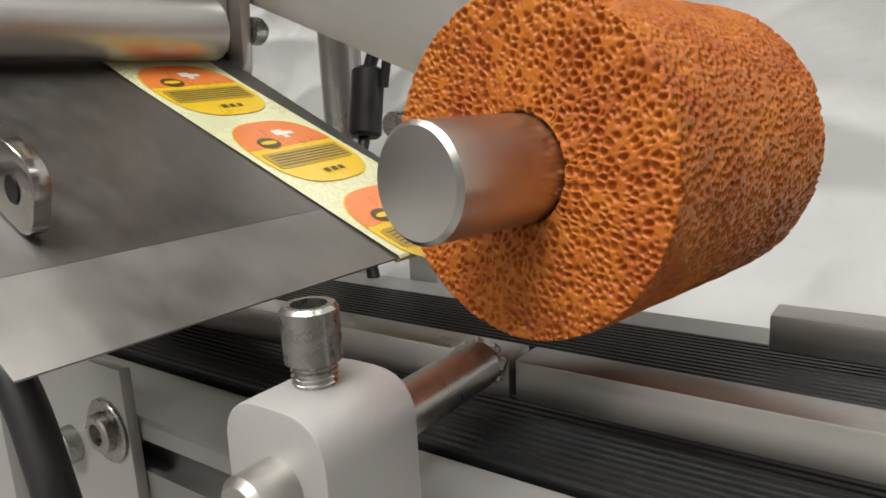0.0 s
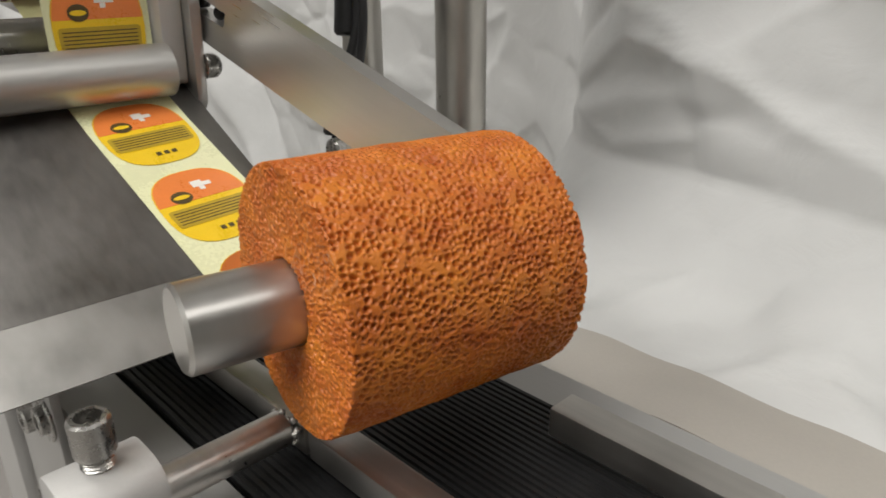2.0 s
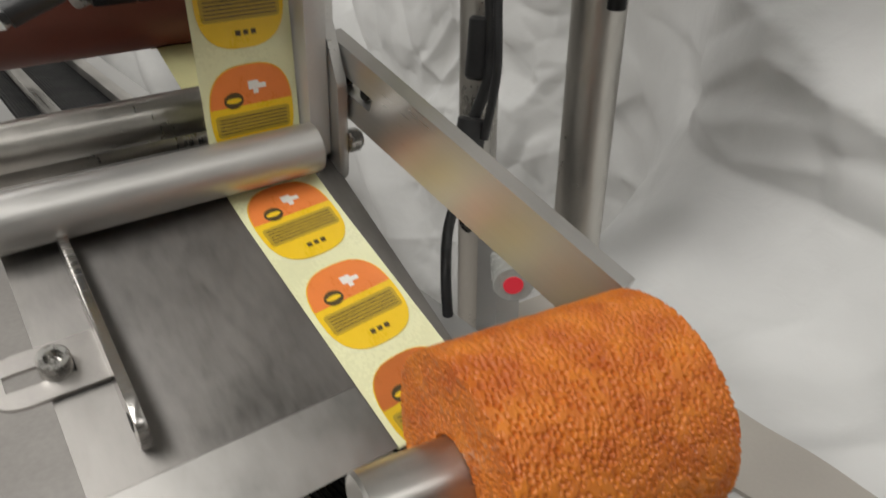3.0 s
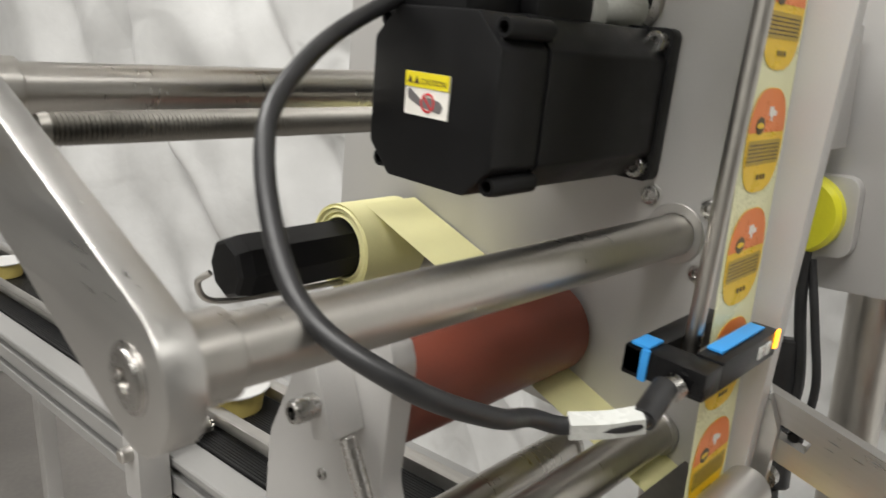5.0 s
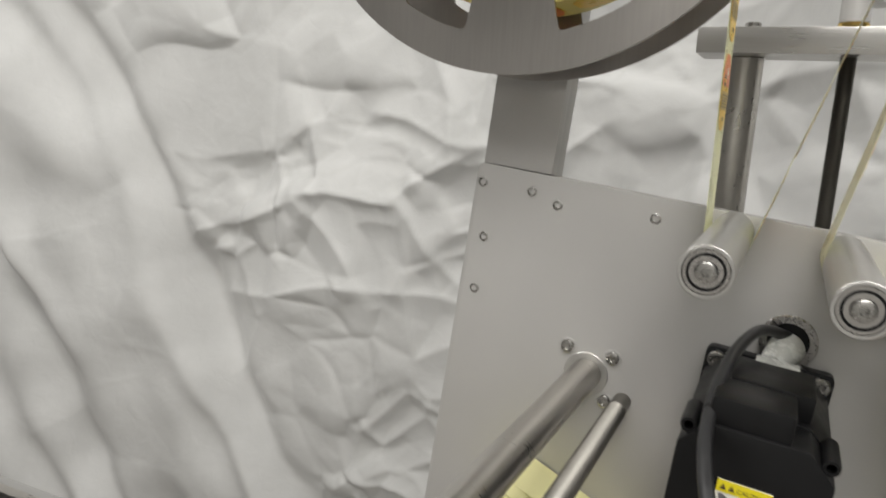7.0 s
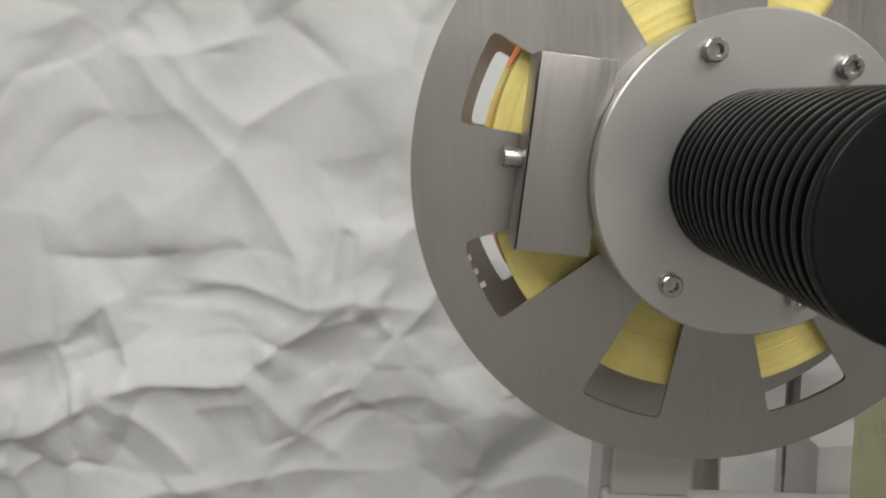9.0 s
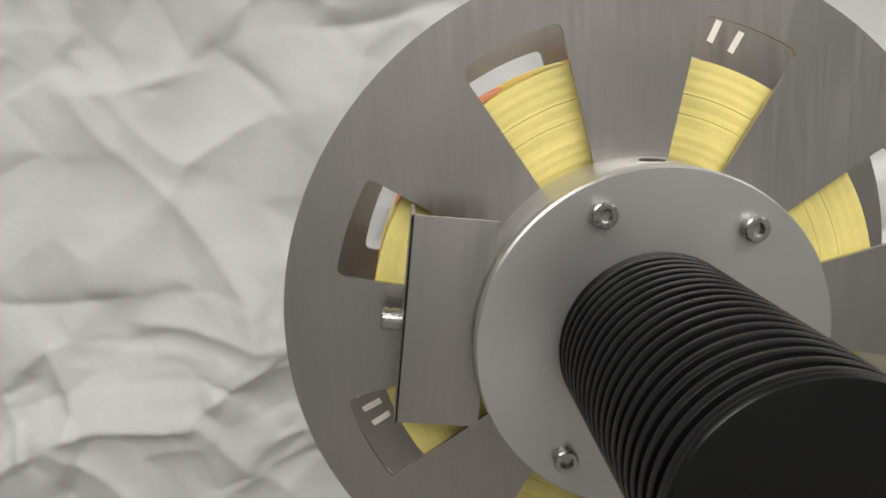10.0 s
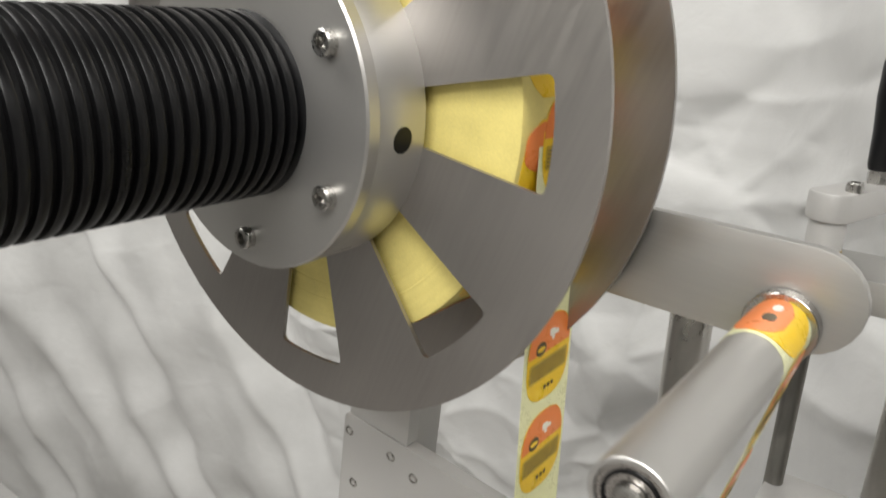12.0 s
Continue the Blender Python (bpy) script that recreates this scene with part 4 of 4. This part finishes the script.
def drift(p):
    """The tape drifts sideways on the peel plate."""
    d = (Vector(PEEL_EDGE) - Vector(PEEL_TOP)).normalized()
    return 0.0824 * max(0.0, (Vector(p) - Vector(PEEL_TOP)).dot(d) - 0.042)


TAPE_SIDE = [0.0 if i < SKEW[0] else drift(p) if i < SKEW[0] + 5 else max(0.0, 0.0125 - 0.0010 * (i - SKEW[0] - 4)) for i, p in enumerate(TAPE_LINE)]


def ribbon(first, last):
    b = bmesh.new()
    prev = None
    for i in range(first, last):
        p = TAPE_LINE[i]
        d = (TAPE_LINE[min(i + 1, len(TAPE_LINE) - 1)] - TAPE_LINE[max(i - 1, 0)]).normalized()
        up = Vector((-d.y, d.x)) * 0.00007
        row = [b.verts.new((p.x + s * up.x, y + TAPE_SIDE[i], p.y + s * up.y)) for s, y in ((1, TY0), (1, TY1), (-1, TY1), (-1, TY0))]
        if prev:
            for k in range(4):
                b.faces.new((prev[k], prev[(k + 1) % 4], row[(k + 1) % 4], row[k]))
        prev = row
    return b


def label_tape():
    o = thing("label_tape", HEAD, "pale yellow label tape threaded over the rollers", "label tape")
    turn = SKEW[0] + 4
    part("liner", ribbon(0, turn), TAPE, o)
    part("waste_liner", ribbon(turn - 1, len(TAPE_LINE)), PAPER, o, "empty pale yellow waste liner")


label_tape()
PITCH = 0.0590


def along(p, q, s, side, lift=0.0004, drift=0.0):
    """Pose of a label at distance s from p towards q on the tape; side +1: print to the left of the way."""
    p, q = Vector(p), Vector(q)
    d = (q - p).normalized()
    up = Vector((-d.y, d.x)) * side
    c = p + d * s + up * lift
    yv = Vector((-d.x, 0, -d.y))
    zv = Vector((up.x, 0, up.y))
    xv = yv.cross(zv)
    m = Matrix(((xv.x, yv.x, zv.x, c.x), (xv.y, yv.y, zv.y, (TY0 + TY1) / 2 + drift), (xv.z, yv.z, zv.z, c.y), (0, 0, 0, 1)))
    return HEAD @ m


S0 = 0.1265


def on_peel(s):
    return along(PEEL_TOP, PEEL_EDGE, s, 1, 0.001, 0.0824 * max(0.0, s - 0.042)) @ pose(0, 0, 0, 0, 0, 4.7)


LABEL = sticker(on_peel(S0))
PEEL_LABELS = [LABEL] + [copy_thing(LABEL, on_peel(S0 + PITCH * k)) for k in (-1, 1, -2)]
for seg, count, first_s, side in ((0, 4, 0.012, 1), (1, 4, 0.03, -1), (2, 4, 0.022, 1), (4, 5, 0.0475, 1)):
    p, q = TAPE_SEGS[seg]
    L = (q - p).length
    for k in range(count):
        s = first_s + PITCH * k
        if s < L - 0.02:
            copy_thing(LABEL, along(p, q, s, side))

# ---- peel plate and its guides ----


def peel_plate():
    o = thing("peel_plate", HEAD, "worn sheet steel peel plate with a bent front lip", "peel plate")
    a, b_, c = Vector(PEEL_TOP), Vector(PEEL_BEND), Vector(PEEL_EDGE)
    t = 0.0028
    d = (b_ - a).normalized()
    n1 = Vector((d.y, -d.x)) * t
    part("sheet", prism([tuple(a), tuple(b_), tuple(b_ + n1), tuple(a + n1)], -0.158, 0.0135, 0.0002), PEEL, o)
    low = Vector((d.y, -d.x)) * 0.0003
    part("lip", prism([tuple(b_ + d * 0.0002), tuple(c + low), tuple(c + low * 3), tuple(b_ + n1 + d * 0.0002)], -0.158, 0.0135, 0.0002), LIP, o, "ground bright steel lip of the peel plate")
    # upright edge guide with a slotted foot
    f = lambda s, h: tuple(a + d * s - Vector((-d.y, d.x)) * -h)
    g = prism(rounded([f(0.030, 0.0008), f(0.157, 0.0008), f(0.157, 0.0222), f(0.139, 0.0222), f(0.030, 0.011)], [0, 0.008, 0.010, 0.012, 0.002]), -0.1350, -0.1305, 0.0007)
    part("edge_guide", g, STEEL, o, "upright steel edge guide")
    cx, cz = f(0.146, 0.0115)
    # no opening is cut: a black disc gives the hole's darkness
    part("guide_hole_shade", ring((cx, -0.1343, cz), (0, -1, 0), 0.0, 0.0042, 0.0012), BLACK, o)
    x0, z0 = f(0.107, 0.0012)
    ang = math.atan2(d.y, d.x)
    cuts = [-0.0125, -0.0042, 0.0042, 0.0125]

    def tongue(u, v, y):
        if v < -0.0335:
            k = min(1.0, (-0.0335 - v) / 0.0125)
            return (u * math.sqrt(max(0.05, 1 - k * k)), v, y)
        return (u, v, y)

    foot = grid_plate(cuts, [-0.0458, -0.0440, -0.0410, -0.0385, -0.0335, -0.012, 0.0], lambda i, j: not (i == 1 and j in (3, 4)), tongue, 0.0, 0.0028)
    ft = part("slotted_foot", foot, SHEET, o, "slotted steel foot with a round end")
    ft.matrix_basis = Matrix.Translation((x0, -0.1335, z0)) @ Matrix.Rotation(-ang, 4, "Y")
    sc = part("foot_screw", cap_screw((0, 0, 0), (0, 0, 1), 0.0066, 0.0095), SCREW, o)
    sc.matrix_basis = Matrix.Translation((x0, -0.1525, z0)) @ Matrix.Rotation(-ang, 4, "Y") @ Matrix.Translation((0, 0, 0.0027))
    return o


peel_plate()


def guide_plate():
    o = thing("tape_guide_plate", HEAD, "tall narrow aluminium plate beside the label tape", "machine plate")
    out = rounded([(0.092, -0.231), (0.137, -0.231), (0.137, -0.170), (0.1235, -0.140), (0.1235, 0.075), (0.092, 0.075)], [0.004, 0.012, 0.008, 0.008, 0.002, 0.002])
    part("plate", prism(out, 0.0125, 0.0185, 0.0008), ALU_X, o)
    part("nut", lathe((0.1345, 0.0185, -0.2045), (0, 1, 0), [(0, 0), (0, 0.0068), (0.006, 0.0068), (0.0085, 0.005), (0.0085, 0)], 18), SCREW, o)
    for z in (-0.190, -0.02):
        part("screw", cap_screw((0.113, 0.0125, z), (0, -1, 0), 0.0042, 0.002), SCREW, o)
    return o


guide_plate()


def sensor_rod():
    o = thing("sensor_rod", HEAD, "upright round steel rod that carries the label sensor", "rod")
    part("bar", rod((0.1085, -0.0625, -0.116), (0.1085, -0.0625, 0.075), 0.0042, 24), STEEL_Y, o)
    return o


sensor_rod()


def label_sensor():
    o = thing("label_sensor", HEAD @ Matrix.Translation((0.004, 0.004, 0.0)), "black and blue fork sensor with a glowing orange indicator", "sensor")
    part("body", box(0.1135, 0.1275, -0.082, -0.014, -0.118, -0.103, 0.0012), BLACK, o)
    part("rear_fork", box(0.086, 0.099, -0.100, -0.014, -0.119, -0.104, 0.0012), BLACK, o)
    part("blue_cover", box(0.1145, 0.1225, -0.074, -0.022, -0.1028, -0.1014, 0.0004), BLUE, o)
    part("blue_cover", box(0.0885, 0.0978, -0.0985, -0.084, -0.1038, -0.1022, 0.0004), BLUE, o)
    part("blue_stripe", box(0.0955, 0.0995, -0.1012, -0.0988, -0.119, -0.103, 0.0003), BLUE, o)
    part("bridge", box(0.086, 0.1275, -0.100, -0.082, -0.118, -0.104, 0.0012), BLACK, o)
    part("indicator", box(0.1272, 0.1286, -0.0195, -0.0150, -0.1125, -0.1022, 0.0004), LED, o, "orange indicator lamp")
    for k in range(2):
        part("button", box(0.1273, 0.1283, -0.040 + 0.009 * k, -0.033 + 0.009 * k, -0.1135, -0.1065, 0.0006), CLEAR, o)
    part("plug_nut", rod((0.116, -0.100, -0.113), (0.114, -0.106, -0.1155), 0.0062, 20), SCREW, o)
    return o


label_sensor()


def sensor_cable():
    o = thing("sensor_cable", HEAD, "thick black cable looping from the sensor to the plate", "cable")
    pts = [(0.118, -0.106, -0.112), (0.1205, -0.1275, -0.1196), (0.0985, -0.150, -0.1252), (0.0925, -0.1706, -0.1167), (0.1000, -0.2055, -0.1006), (0.0930, -0.2471, -0.0765), (0.0549, -0.2613, -0.0559), (0.0084, -0.2439, -0.0123), (-0.0145, -0.2086, 0.0162), (-0.0267, -0.1612, 0.0390), (-0.0247, -0.1026, 0.0625), (-0.0117, -0.0409, 0.0704), (0.0100, 0.003, 0.0600)]
    part("sheath", tube(pts, 0.0040, 14, 10), RUBBER, o)
    part("plug", tube(pts[:2], 0.0058, 16, 6), RUBBER, o)
    part("marker_sleeve", tube([Vector(pts[1]), (Vector(pts[1]) + Vector(pts[2])) / 2 + Vector((0, 0, -0.001)), Vector(pts[2])], 0.0060, 4, 4), CLEAR, o, "clear marker sleeve", smooth=False)
    part("grey_sleeve", lathe((0.009, -0.001, 0.052), (-0.25, -1, -0.10), [(0, 0), (0, 0.0125), (0.012, 0.0115), (0.034, 0.0085), (0.040, 0.0080), (0.040, 0)], 24), CLEAR, o, "pale grey rubber sleeve at the plate")
    part("cable_tie", ring((-0.0265, -0.146, 0.0445), (-0.05, 0.9, 0.4), 0.0038, 0.0056, 0.003), BLACK, o)
    return o


sensor_cable()


def drive_roller():
    o = thing("drive_roller", HEAD, "brown-red rubber drive roller", "roller")
    part("rubber_sleeve", rod((RED_C[0], -0.179, RED_C[1]), (RED_C[0], -0.005, RED_C[1]), 0.031, 56, 0.0015), RED, o)
    part("axle", rod((RED_C[0], -0.197, RED_C[1]), (RED_C[0], 0.004, RED_C[1]), 0.008, 24), STEEL, o)
    return o


drive_roller()
for x, z, r, lab in ((-0.055, -0.130, 0.0105, "dark steel pressure roller above the drive roller"), (0.012, -0.238, 0.0125, "steel return roller under the drive roller"), (0.073, -0.196, 0.0125, "steel spacer bar under the label tape")):
    o = thing("steel_roller", HEAD, lab, "roller", "steel rollers")
    part("bar", rod((x, -0.1760, z), (x, 0.001, z), r, 36), STEEL_Y, o)
    part("journal", rod((x, -0.1812, z), (x, -0.1758, z), r * 0.62, 28), SCREW, o, "turned journal")
    part("flange", ring((x, -0.0050, z), (0, 1, 0), r * 0.9, r * 1.18, 0.0045), ALU_ROLL, o)


def bearing_bracket():
    o = thing("bearing_bracket", HEAD, "aluminium bearing bracket with a hinged clamp and screw", "bracket")
    out = rounded([(-0.065, -0.262), (0.045, -0.262), (0.050, -0.215), (0.032, -0.175), (0.036, -0.112), (0.032, -0.100), (-0.004, -0.100), (-0.030, -0.122), (-0.060, -0.19)], [0.004, 0.01, 0.02, 0.03, 0.01, 0.012, 0.012, 0.02, 0.02])
    part("plate", prism(out, -0.1815, -0.1950, 0.001), ALU, o)
    bl = part("hinge_block", box(-0.008, 0.007, -0.2145, -0.1952, -0.0175, 0.0175, 0.0008), ALU, o)
    bl.matrix_basis = Matrix.Translation((0.006, 0, -0.135)) @ Matrix.Rotation(radians(-24), 4, "Y")
    part("clamp_screw", cap_screw((0.006, -0.2145, -0.136), (0, -1, 0), 0.0058, 0.0125), SCREW, o)
    part("tie_rod", rod((0.018, -0.2045, -0.150), (0.070, -0.2045, -0.236), 0.0042, 20), STEEL, o)
    part("screw", cap_screw((-0.011, -0.1950, -0.190), (0, -1, 0), 0.003, 0.002), SCREW, o)
    return o


bearing_bracket()


def rewinder():
    o = thing("liner_rewinder", HEAD, "black rewind mandrel with wound waste liner", "rewinder")
    x, z = REW_C
    part("mandrel", lathe((x, -0.004, z), (0, -1, 0), [(0, 0), (0, 0.0225), (0.150, 0.0225), (0.158, 0.0205), (0.160, 0.018), (0.160, 0)], 8), BLACK, o, "black eight-sided mandrel", smooth=False)
    b = bmesh.new()
    random.seed(11)
    prof = [(0, 0.0226)]
    r = 0.0235
    while r < 0.0330:
        prof.append((random.uniform(-0.004, 0.002), r))
        r += 0.0012
    prof += [(-0.002, 0.0335), (0.056, 0.0335), (0.058, 0.0226)]
    part("waste_liner", lathe((x, -0.068, z), (0, 1, 0), prof, 64), PAPER, o, "wound pale yellow waste liner")
    part("retaining_wire", tube([(x + 0.004, -0.06, z - 0.026), (x - 0.002, -0.12, z - 0.026), (x - 0.008, -0.168, z - 0.024), (x - 0.010, -0.178, z - 0.010), (x - 0.004, -0.172, z - 0.002)], 0.0022, 10, 8), STEEL_Y, o)
    return o


rewinder()


def slotted_arm():
    o = thing("roller_arm", HEAD, "flat slotted aluminium arm that holds the foam roller", "machine arm")
    us = [-0.012, 0.000, 0.004, 0.026, 0.030, 0.192]
    vs = [-0.024, -0.010, -0.002, 0.013]
    b = grid_plate(us, vs, lambda i, j: not (j == 1 and i in (1, 2, 3)), lambda u, v, y: (u, y, v), 0.0190, 0.0290)
    p = part("bar", b, ALU_X, o)
    p.matrix_basis = Matrix.Translation((0.130, 0.0, -0.1635)) @ Matrix.Rotation(radians(12.5), 4, "Z") @ Matrix.Rotation(radians(18.5), 4, "Y")
    for u in (0.006, 0.021):
        q = part("slot_bolt", rod((u, 0.0215, -0.006), (u, 0.0275, -0.006), 0.0036, 18), BLACK, o, "dark bolt in the slot")
        q.matrix_basis = p.matrix_basis.copy()
    return o


slotted_arm()

# ---- stand behind the head ----


def column(x, y, r, top, lab="upright polished steel column"):
    o = thing("stand_column", None, lab, "column", "stand columns")
    part("bar", rod((x, y, 0.02), (x, y, top), r, 40), STEEL_Y, o)
    part("foot", rod((x, y, 0.0), (x, y, 0.022), r * 2.2, 40), ALU, o)


column(0.116, 0.212, 0.0185, 1.4752)
column(-0.058, 0.250, 0.0185, 1.4752)


def threaded_column():
    o = thing("lifting_spindle", None, "upright threaded steel spindle with a hand crank on top", "spindle crank")
    x, y = 0.034, 0.236
    prof = [(0, 0), (0, 0.0075)]
    n = 240
    for k in range(n):
        s = 0.20 + 0.26 * k / n
        prof += [(s, 0.0068), (s + 0.13 / n, 0.0076)]
    prof += [(0.52, 0.0075), (0.52, 0)]
    part("spindle", lathe((x, y, 1.03), (0, 0, 1), prof, 16), THREAD, o)
    part("brass_washer", rod((x, y, 1.5005), (x, y, 1.507), 0.0135, 32), BRASS, o)
    part("crank_hub", rod((x, y, 1.507), (x, y, 1.530), 0.0130, 32), ALU, o)
    m = Matrix.Translation((x, y, 1.5405)) @ Matrix.Rotation(radians(70), 4, "Z") @ Matrix.Rotation(radians(90), 4, "X")
    lev = part("crank_lever", prism(stadium((0, 0), (0.058, 0), 0.0165, 0.012), -0.0110, 0.0110, 0.0030), ALU, o)
    lev.matrix_basis = m
    sc = part("lever_screw", cap_screw((0, 0, 0), (0, 0, 1), 0.006, 0.007), SCREW, o)
    sc.matrix_basis = Matrix.Translation((x + 0.012, y + 0.006, 1.5515))
    hx, hy = x + 0.058 * math.cos(radians(70)), y + 0.058 * math.sin(radians(70))
    part("handle", lathe((hx, hy, 1.5620), (0, 0, 1), [(0, 0), (0, 0.0085), (0.004, 0.0095), (0.03, 0.0105), (0.055, 0.0128), (0.080, 0.0130), (0.087, 0.011), (0.088, 0)], 32), BLACK, o, "black plastic handle")
    part("hex_nut", lathe((hx, hy, 1.5515), (0, 0, 1), [(0, 0), (0, 0.0085), (0.0105, 0.0085), (0.0105, 0)], 6), SCREW, o, smooth=False)


threaded_column()


def top_beam():
    o = thing("stand_top_beam", None, "flat aluminium beam joining the stand columns", "beam")
    part("beam", box(-0.10, 0.42, 0.200, 0.272, 1.4755, 1.5000, 0.001), ALU_X, o)
    part("screw", cap_screw((-0.053, 0.236, 1.5000), (0, 0, 1), 0.0075, 0.008), SCREW, o)
    part("screw", cap_screw((0.116, 0.212, 1.5000), (0, 0, 1), 0.0075, 0.008), SCREW, o)


top_beam()


def carriage():
    o = thing("lifting_carriage", None, "grey aluminium carriage block on the columns", "carriage")
    part("block", box(0.028, 0.200, 0.170, 0.255, 1.0655, 1.30, 0.002), ALU, o)
    part("mount_plate", prism(rounded([(0.03, 1.092), (0.108, 1.092), (0.108, 1.150), (0.03, 1.150)], 0.012), 0.156, 0.1695, 0.001), ALU, o)
    part("yellow_cap", lathe((0.073, 0.156, 1.122), (0, -1, 0), [(0, 0), (0, 0.029), (0.010, 0.029), (0.014, 0.026), (0.0155, 0)], 44), YELLOW, o, "round yellow end cap")
    part("arm_to_plate", box(0.035, 0.095, 0.0125, 0.156, 1.17, 1.25, 0.001), ALU, o)
    part("clamp_lever", rod((0.150, 0.19, 1.064), (0.150, 0.19, 1.040), 0.006, 20), BLACK, o)
    part("clamp_foot", rod((0.150, 0.19, 1.066), (0.150, 0.19, 1.055), 0.014, 24), ALU, o)


carriage()


def cable_bundle():
    o = thing("cable_bundle", None, "black cables hanging beside the column with dark plugs", "cable")
    part("cable", tube([(0.080, 0.150, 1.12), (0.084, 0.145, 1.06), (0.092, 0.14, 1.00), (0.088, 0.13, 0.965)], 0.0042, 12, 8), RUBBER, o)
    part("cable", tube([(0.086, 0.15, 1.09), (0.098, 0.14, 1.04), (0.105, 0.135, 1.00), (0.10, 0.13, 0.955)], 0.0030, 12, 8), RUBBER, o)
    part("plug", rod((0.088, 0.13, 0.967), (0.092, 0.118, 0.925), 0.0105, 20, 0.002), RUBBER, o)
    part("plug", rod((0.079, 0.144, 1.03), (0.082, 0.138, 0.99), 0.0095, 20, 0.002), RUBBER, o)
    part("tail", tube([(0.092, 0.118, 0.926), (0.10, 0.10, 0.895), (0.118, 0.085, 0.872), (0.13, 0.078, 0.845)], 0.0038, 12, 8), RUBBER, o)


cable_bundle()


def product_sensor():
    o = thing("product_sensor", None, "small round sensor with a glowing red face on a bracket", "sensor")
    part("barrel", rod((0.168, 0.098, 0.905), (0.190, 0.082, 0.903), 0.0125, 28), CLEAR, o)
    part("lens", rod((0.190, 0.082, 0.903), (0.1906, 0.0816, 0.903), 0.006, 20, 0.0002), LEDRED, o, "red indicator")
    part("bracket", box(0.148, 0.168, 0.088, 0.108, 0.835, 0.93, 0.001), ALU, o)
    part("knob", rod((0.158, 0.087, 0.935), (0.158, 0.070, 0.935), 0.007, 20), SCREW, o)


product_sensor()


def conveyor_cable():
    o = thing("conveyor_cable", None, "black cable running down beside the conveyor profile", "cable")
    part("sheath", tube([(0.155, -0.115, 0.915), (0.182, -0.135, 0.893), (0.205, -0.138, 0.865), (0.222, -0.140, 0.825), (0.228, -0.142, 0.76), (0.22, -0.14, 0.62)], 0.0058, 14, 8), RUBBER, o)


conveyor_cable()


# ---- motion ----
def motions():
    speed = 0.29
    heading = Matrix.Rotation(radians(2.5), 4, "Z")
    for o, x, t, spin in ((CUPS[0], 0.404, 0.9, 0), (CUPS[1], -0.274, 5.5, 40), (CUPS[2], -0.715, 6.5, 10)):
        rows = []
        # the foam presses the first cup's rear edge down for a moment
        tips = ((0.0, 0), (0.2, 0), (0.4, 0), (0.6, 0), (0.72, 4), (0.8, 14), (0.87, 4), (0.93, 0), (12.0, 0)) if o == CUPS[0] else ((0.0, 0), (12.0, 0))
        for s, tip in tips:
            u = x + speed * (s - t) - 0.33
            if o == CUPS[0]:
                u -= 0.07 * max(0.0, 0.6 - s)
            rows.append((s, CONV @ pose(u - 0.0265, 0.004, 0.0, 0, -tip, 0) @ pose(0.0265, 0, 0, 0, 0, spin)))
        walk(o, rows)
    # the reel turns one label further
    walk(REEL, [(0, Matrix.Translation(REEL_C)), (10.02, Matrix.Translation(REEL_C)), (10.2, Matrix.Translation(REEL_C) @ Matrix.Rotation(radians(9), 4, "Y")), (10.42, Matrix.Translation(REEL_C) @ Matrix.Rotation(radians(22.2), 4, "Y")), (10.5, Matrix.Translation(REEL_C) @ Matrix.Rotation(radians(22.6), 4, "Y")), (12, Matrix.Translation(REEL_C) @ Matrix.Rotation(radians(22.6), 4, "Y"))])
    turn = lambda a: FOAM_AXIS @ Matrix.Rotation(radians(a), 4, "Y")
    walk(FOAM_ROLLER, [(0, turn(0)), (0.35, turn(0)), (0.5, turn(-28)), (0.7, turn(-92)), (0.85, turn(-122)), (0.95, turn(-126)), (12, turn(-126))])
    # one label is dispensed on to the first cup, the others move up
    t0, t1 = 0.5, 0.72
    for o, s in ((PEEL_LABELS[3], S0 - 2 * PITCH), (PEEL_LABELS[1], S0 - PITCH), (PEEL_LABELS[0], S0)):
        walk(o, [(0, on_peel(s)), (t0, on_peel(s)), (t1, on_peel(s + PITCH)), (12, on_peel(s + PITCH))])


CUP_LABEL = copy_thing(LABEL, pose(-0.005, 0.001, 0.0287, 0, 0, 97))
CUP_LABEL.parent = CUPS[0]
CUP_LABEL.name = "lid_label"
for key in ("category", "group"):
    del CUP_LABEL[key]
motions()
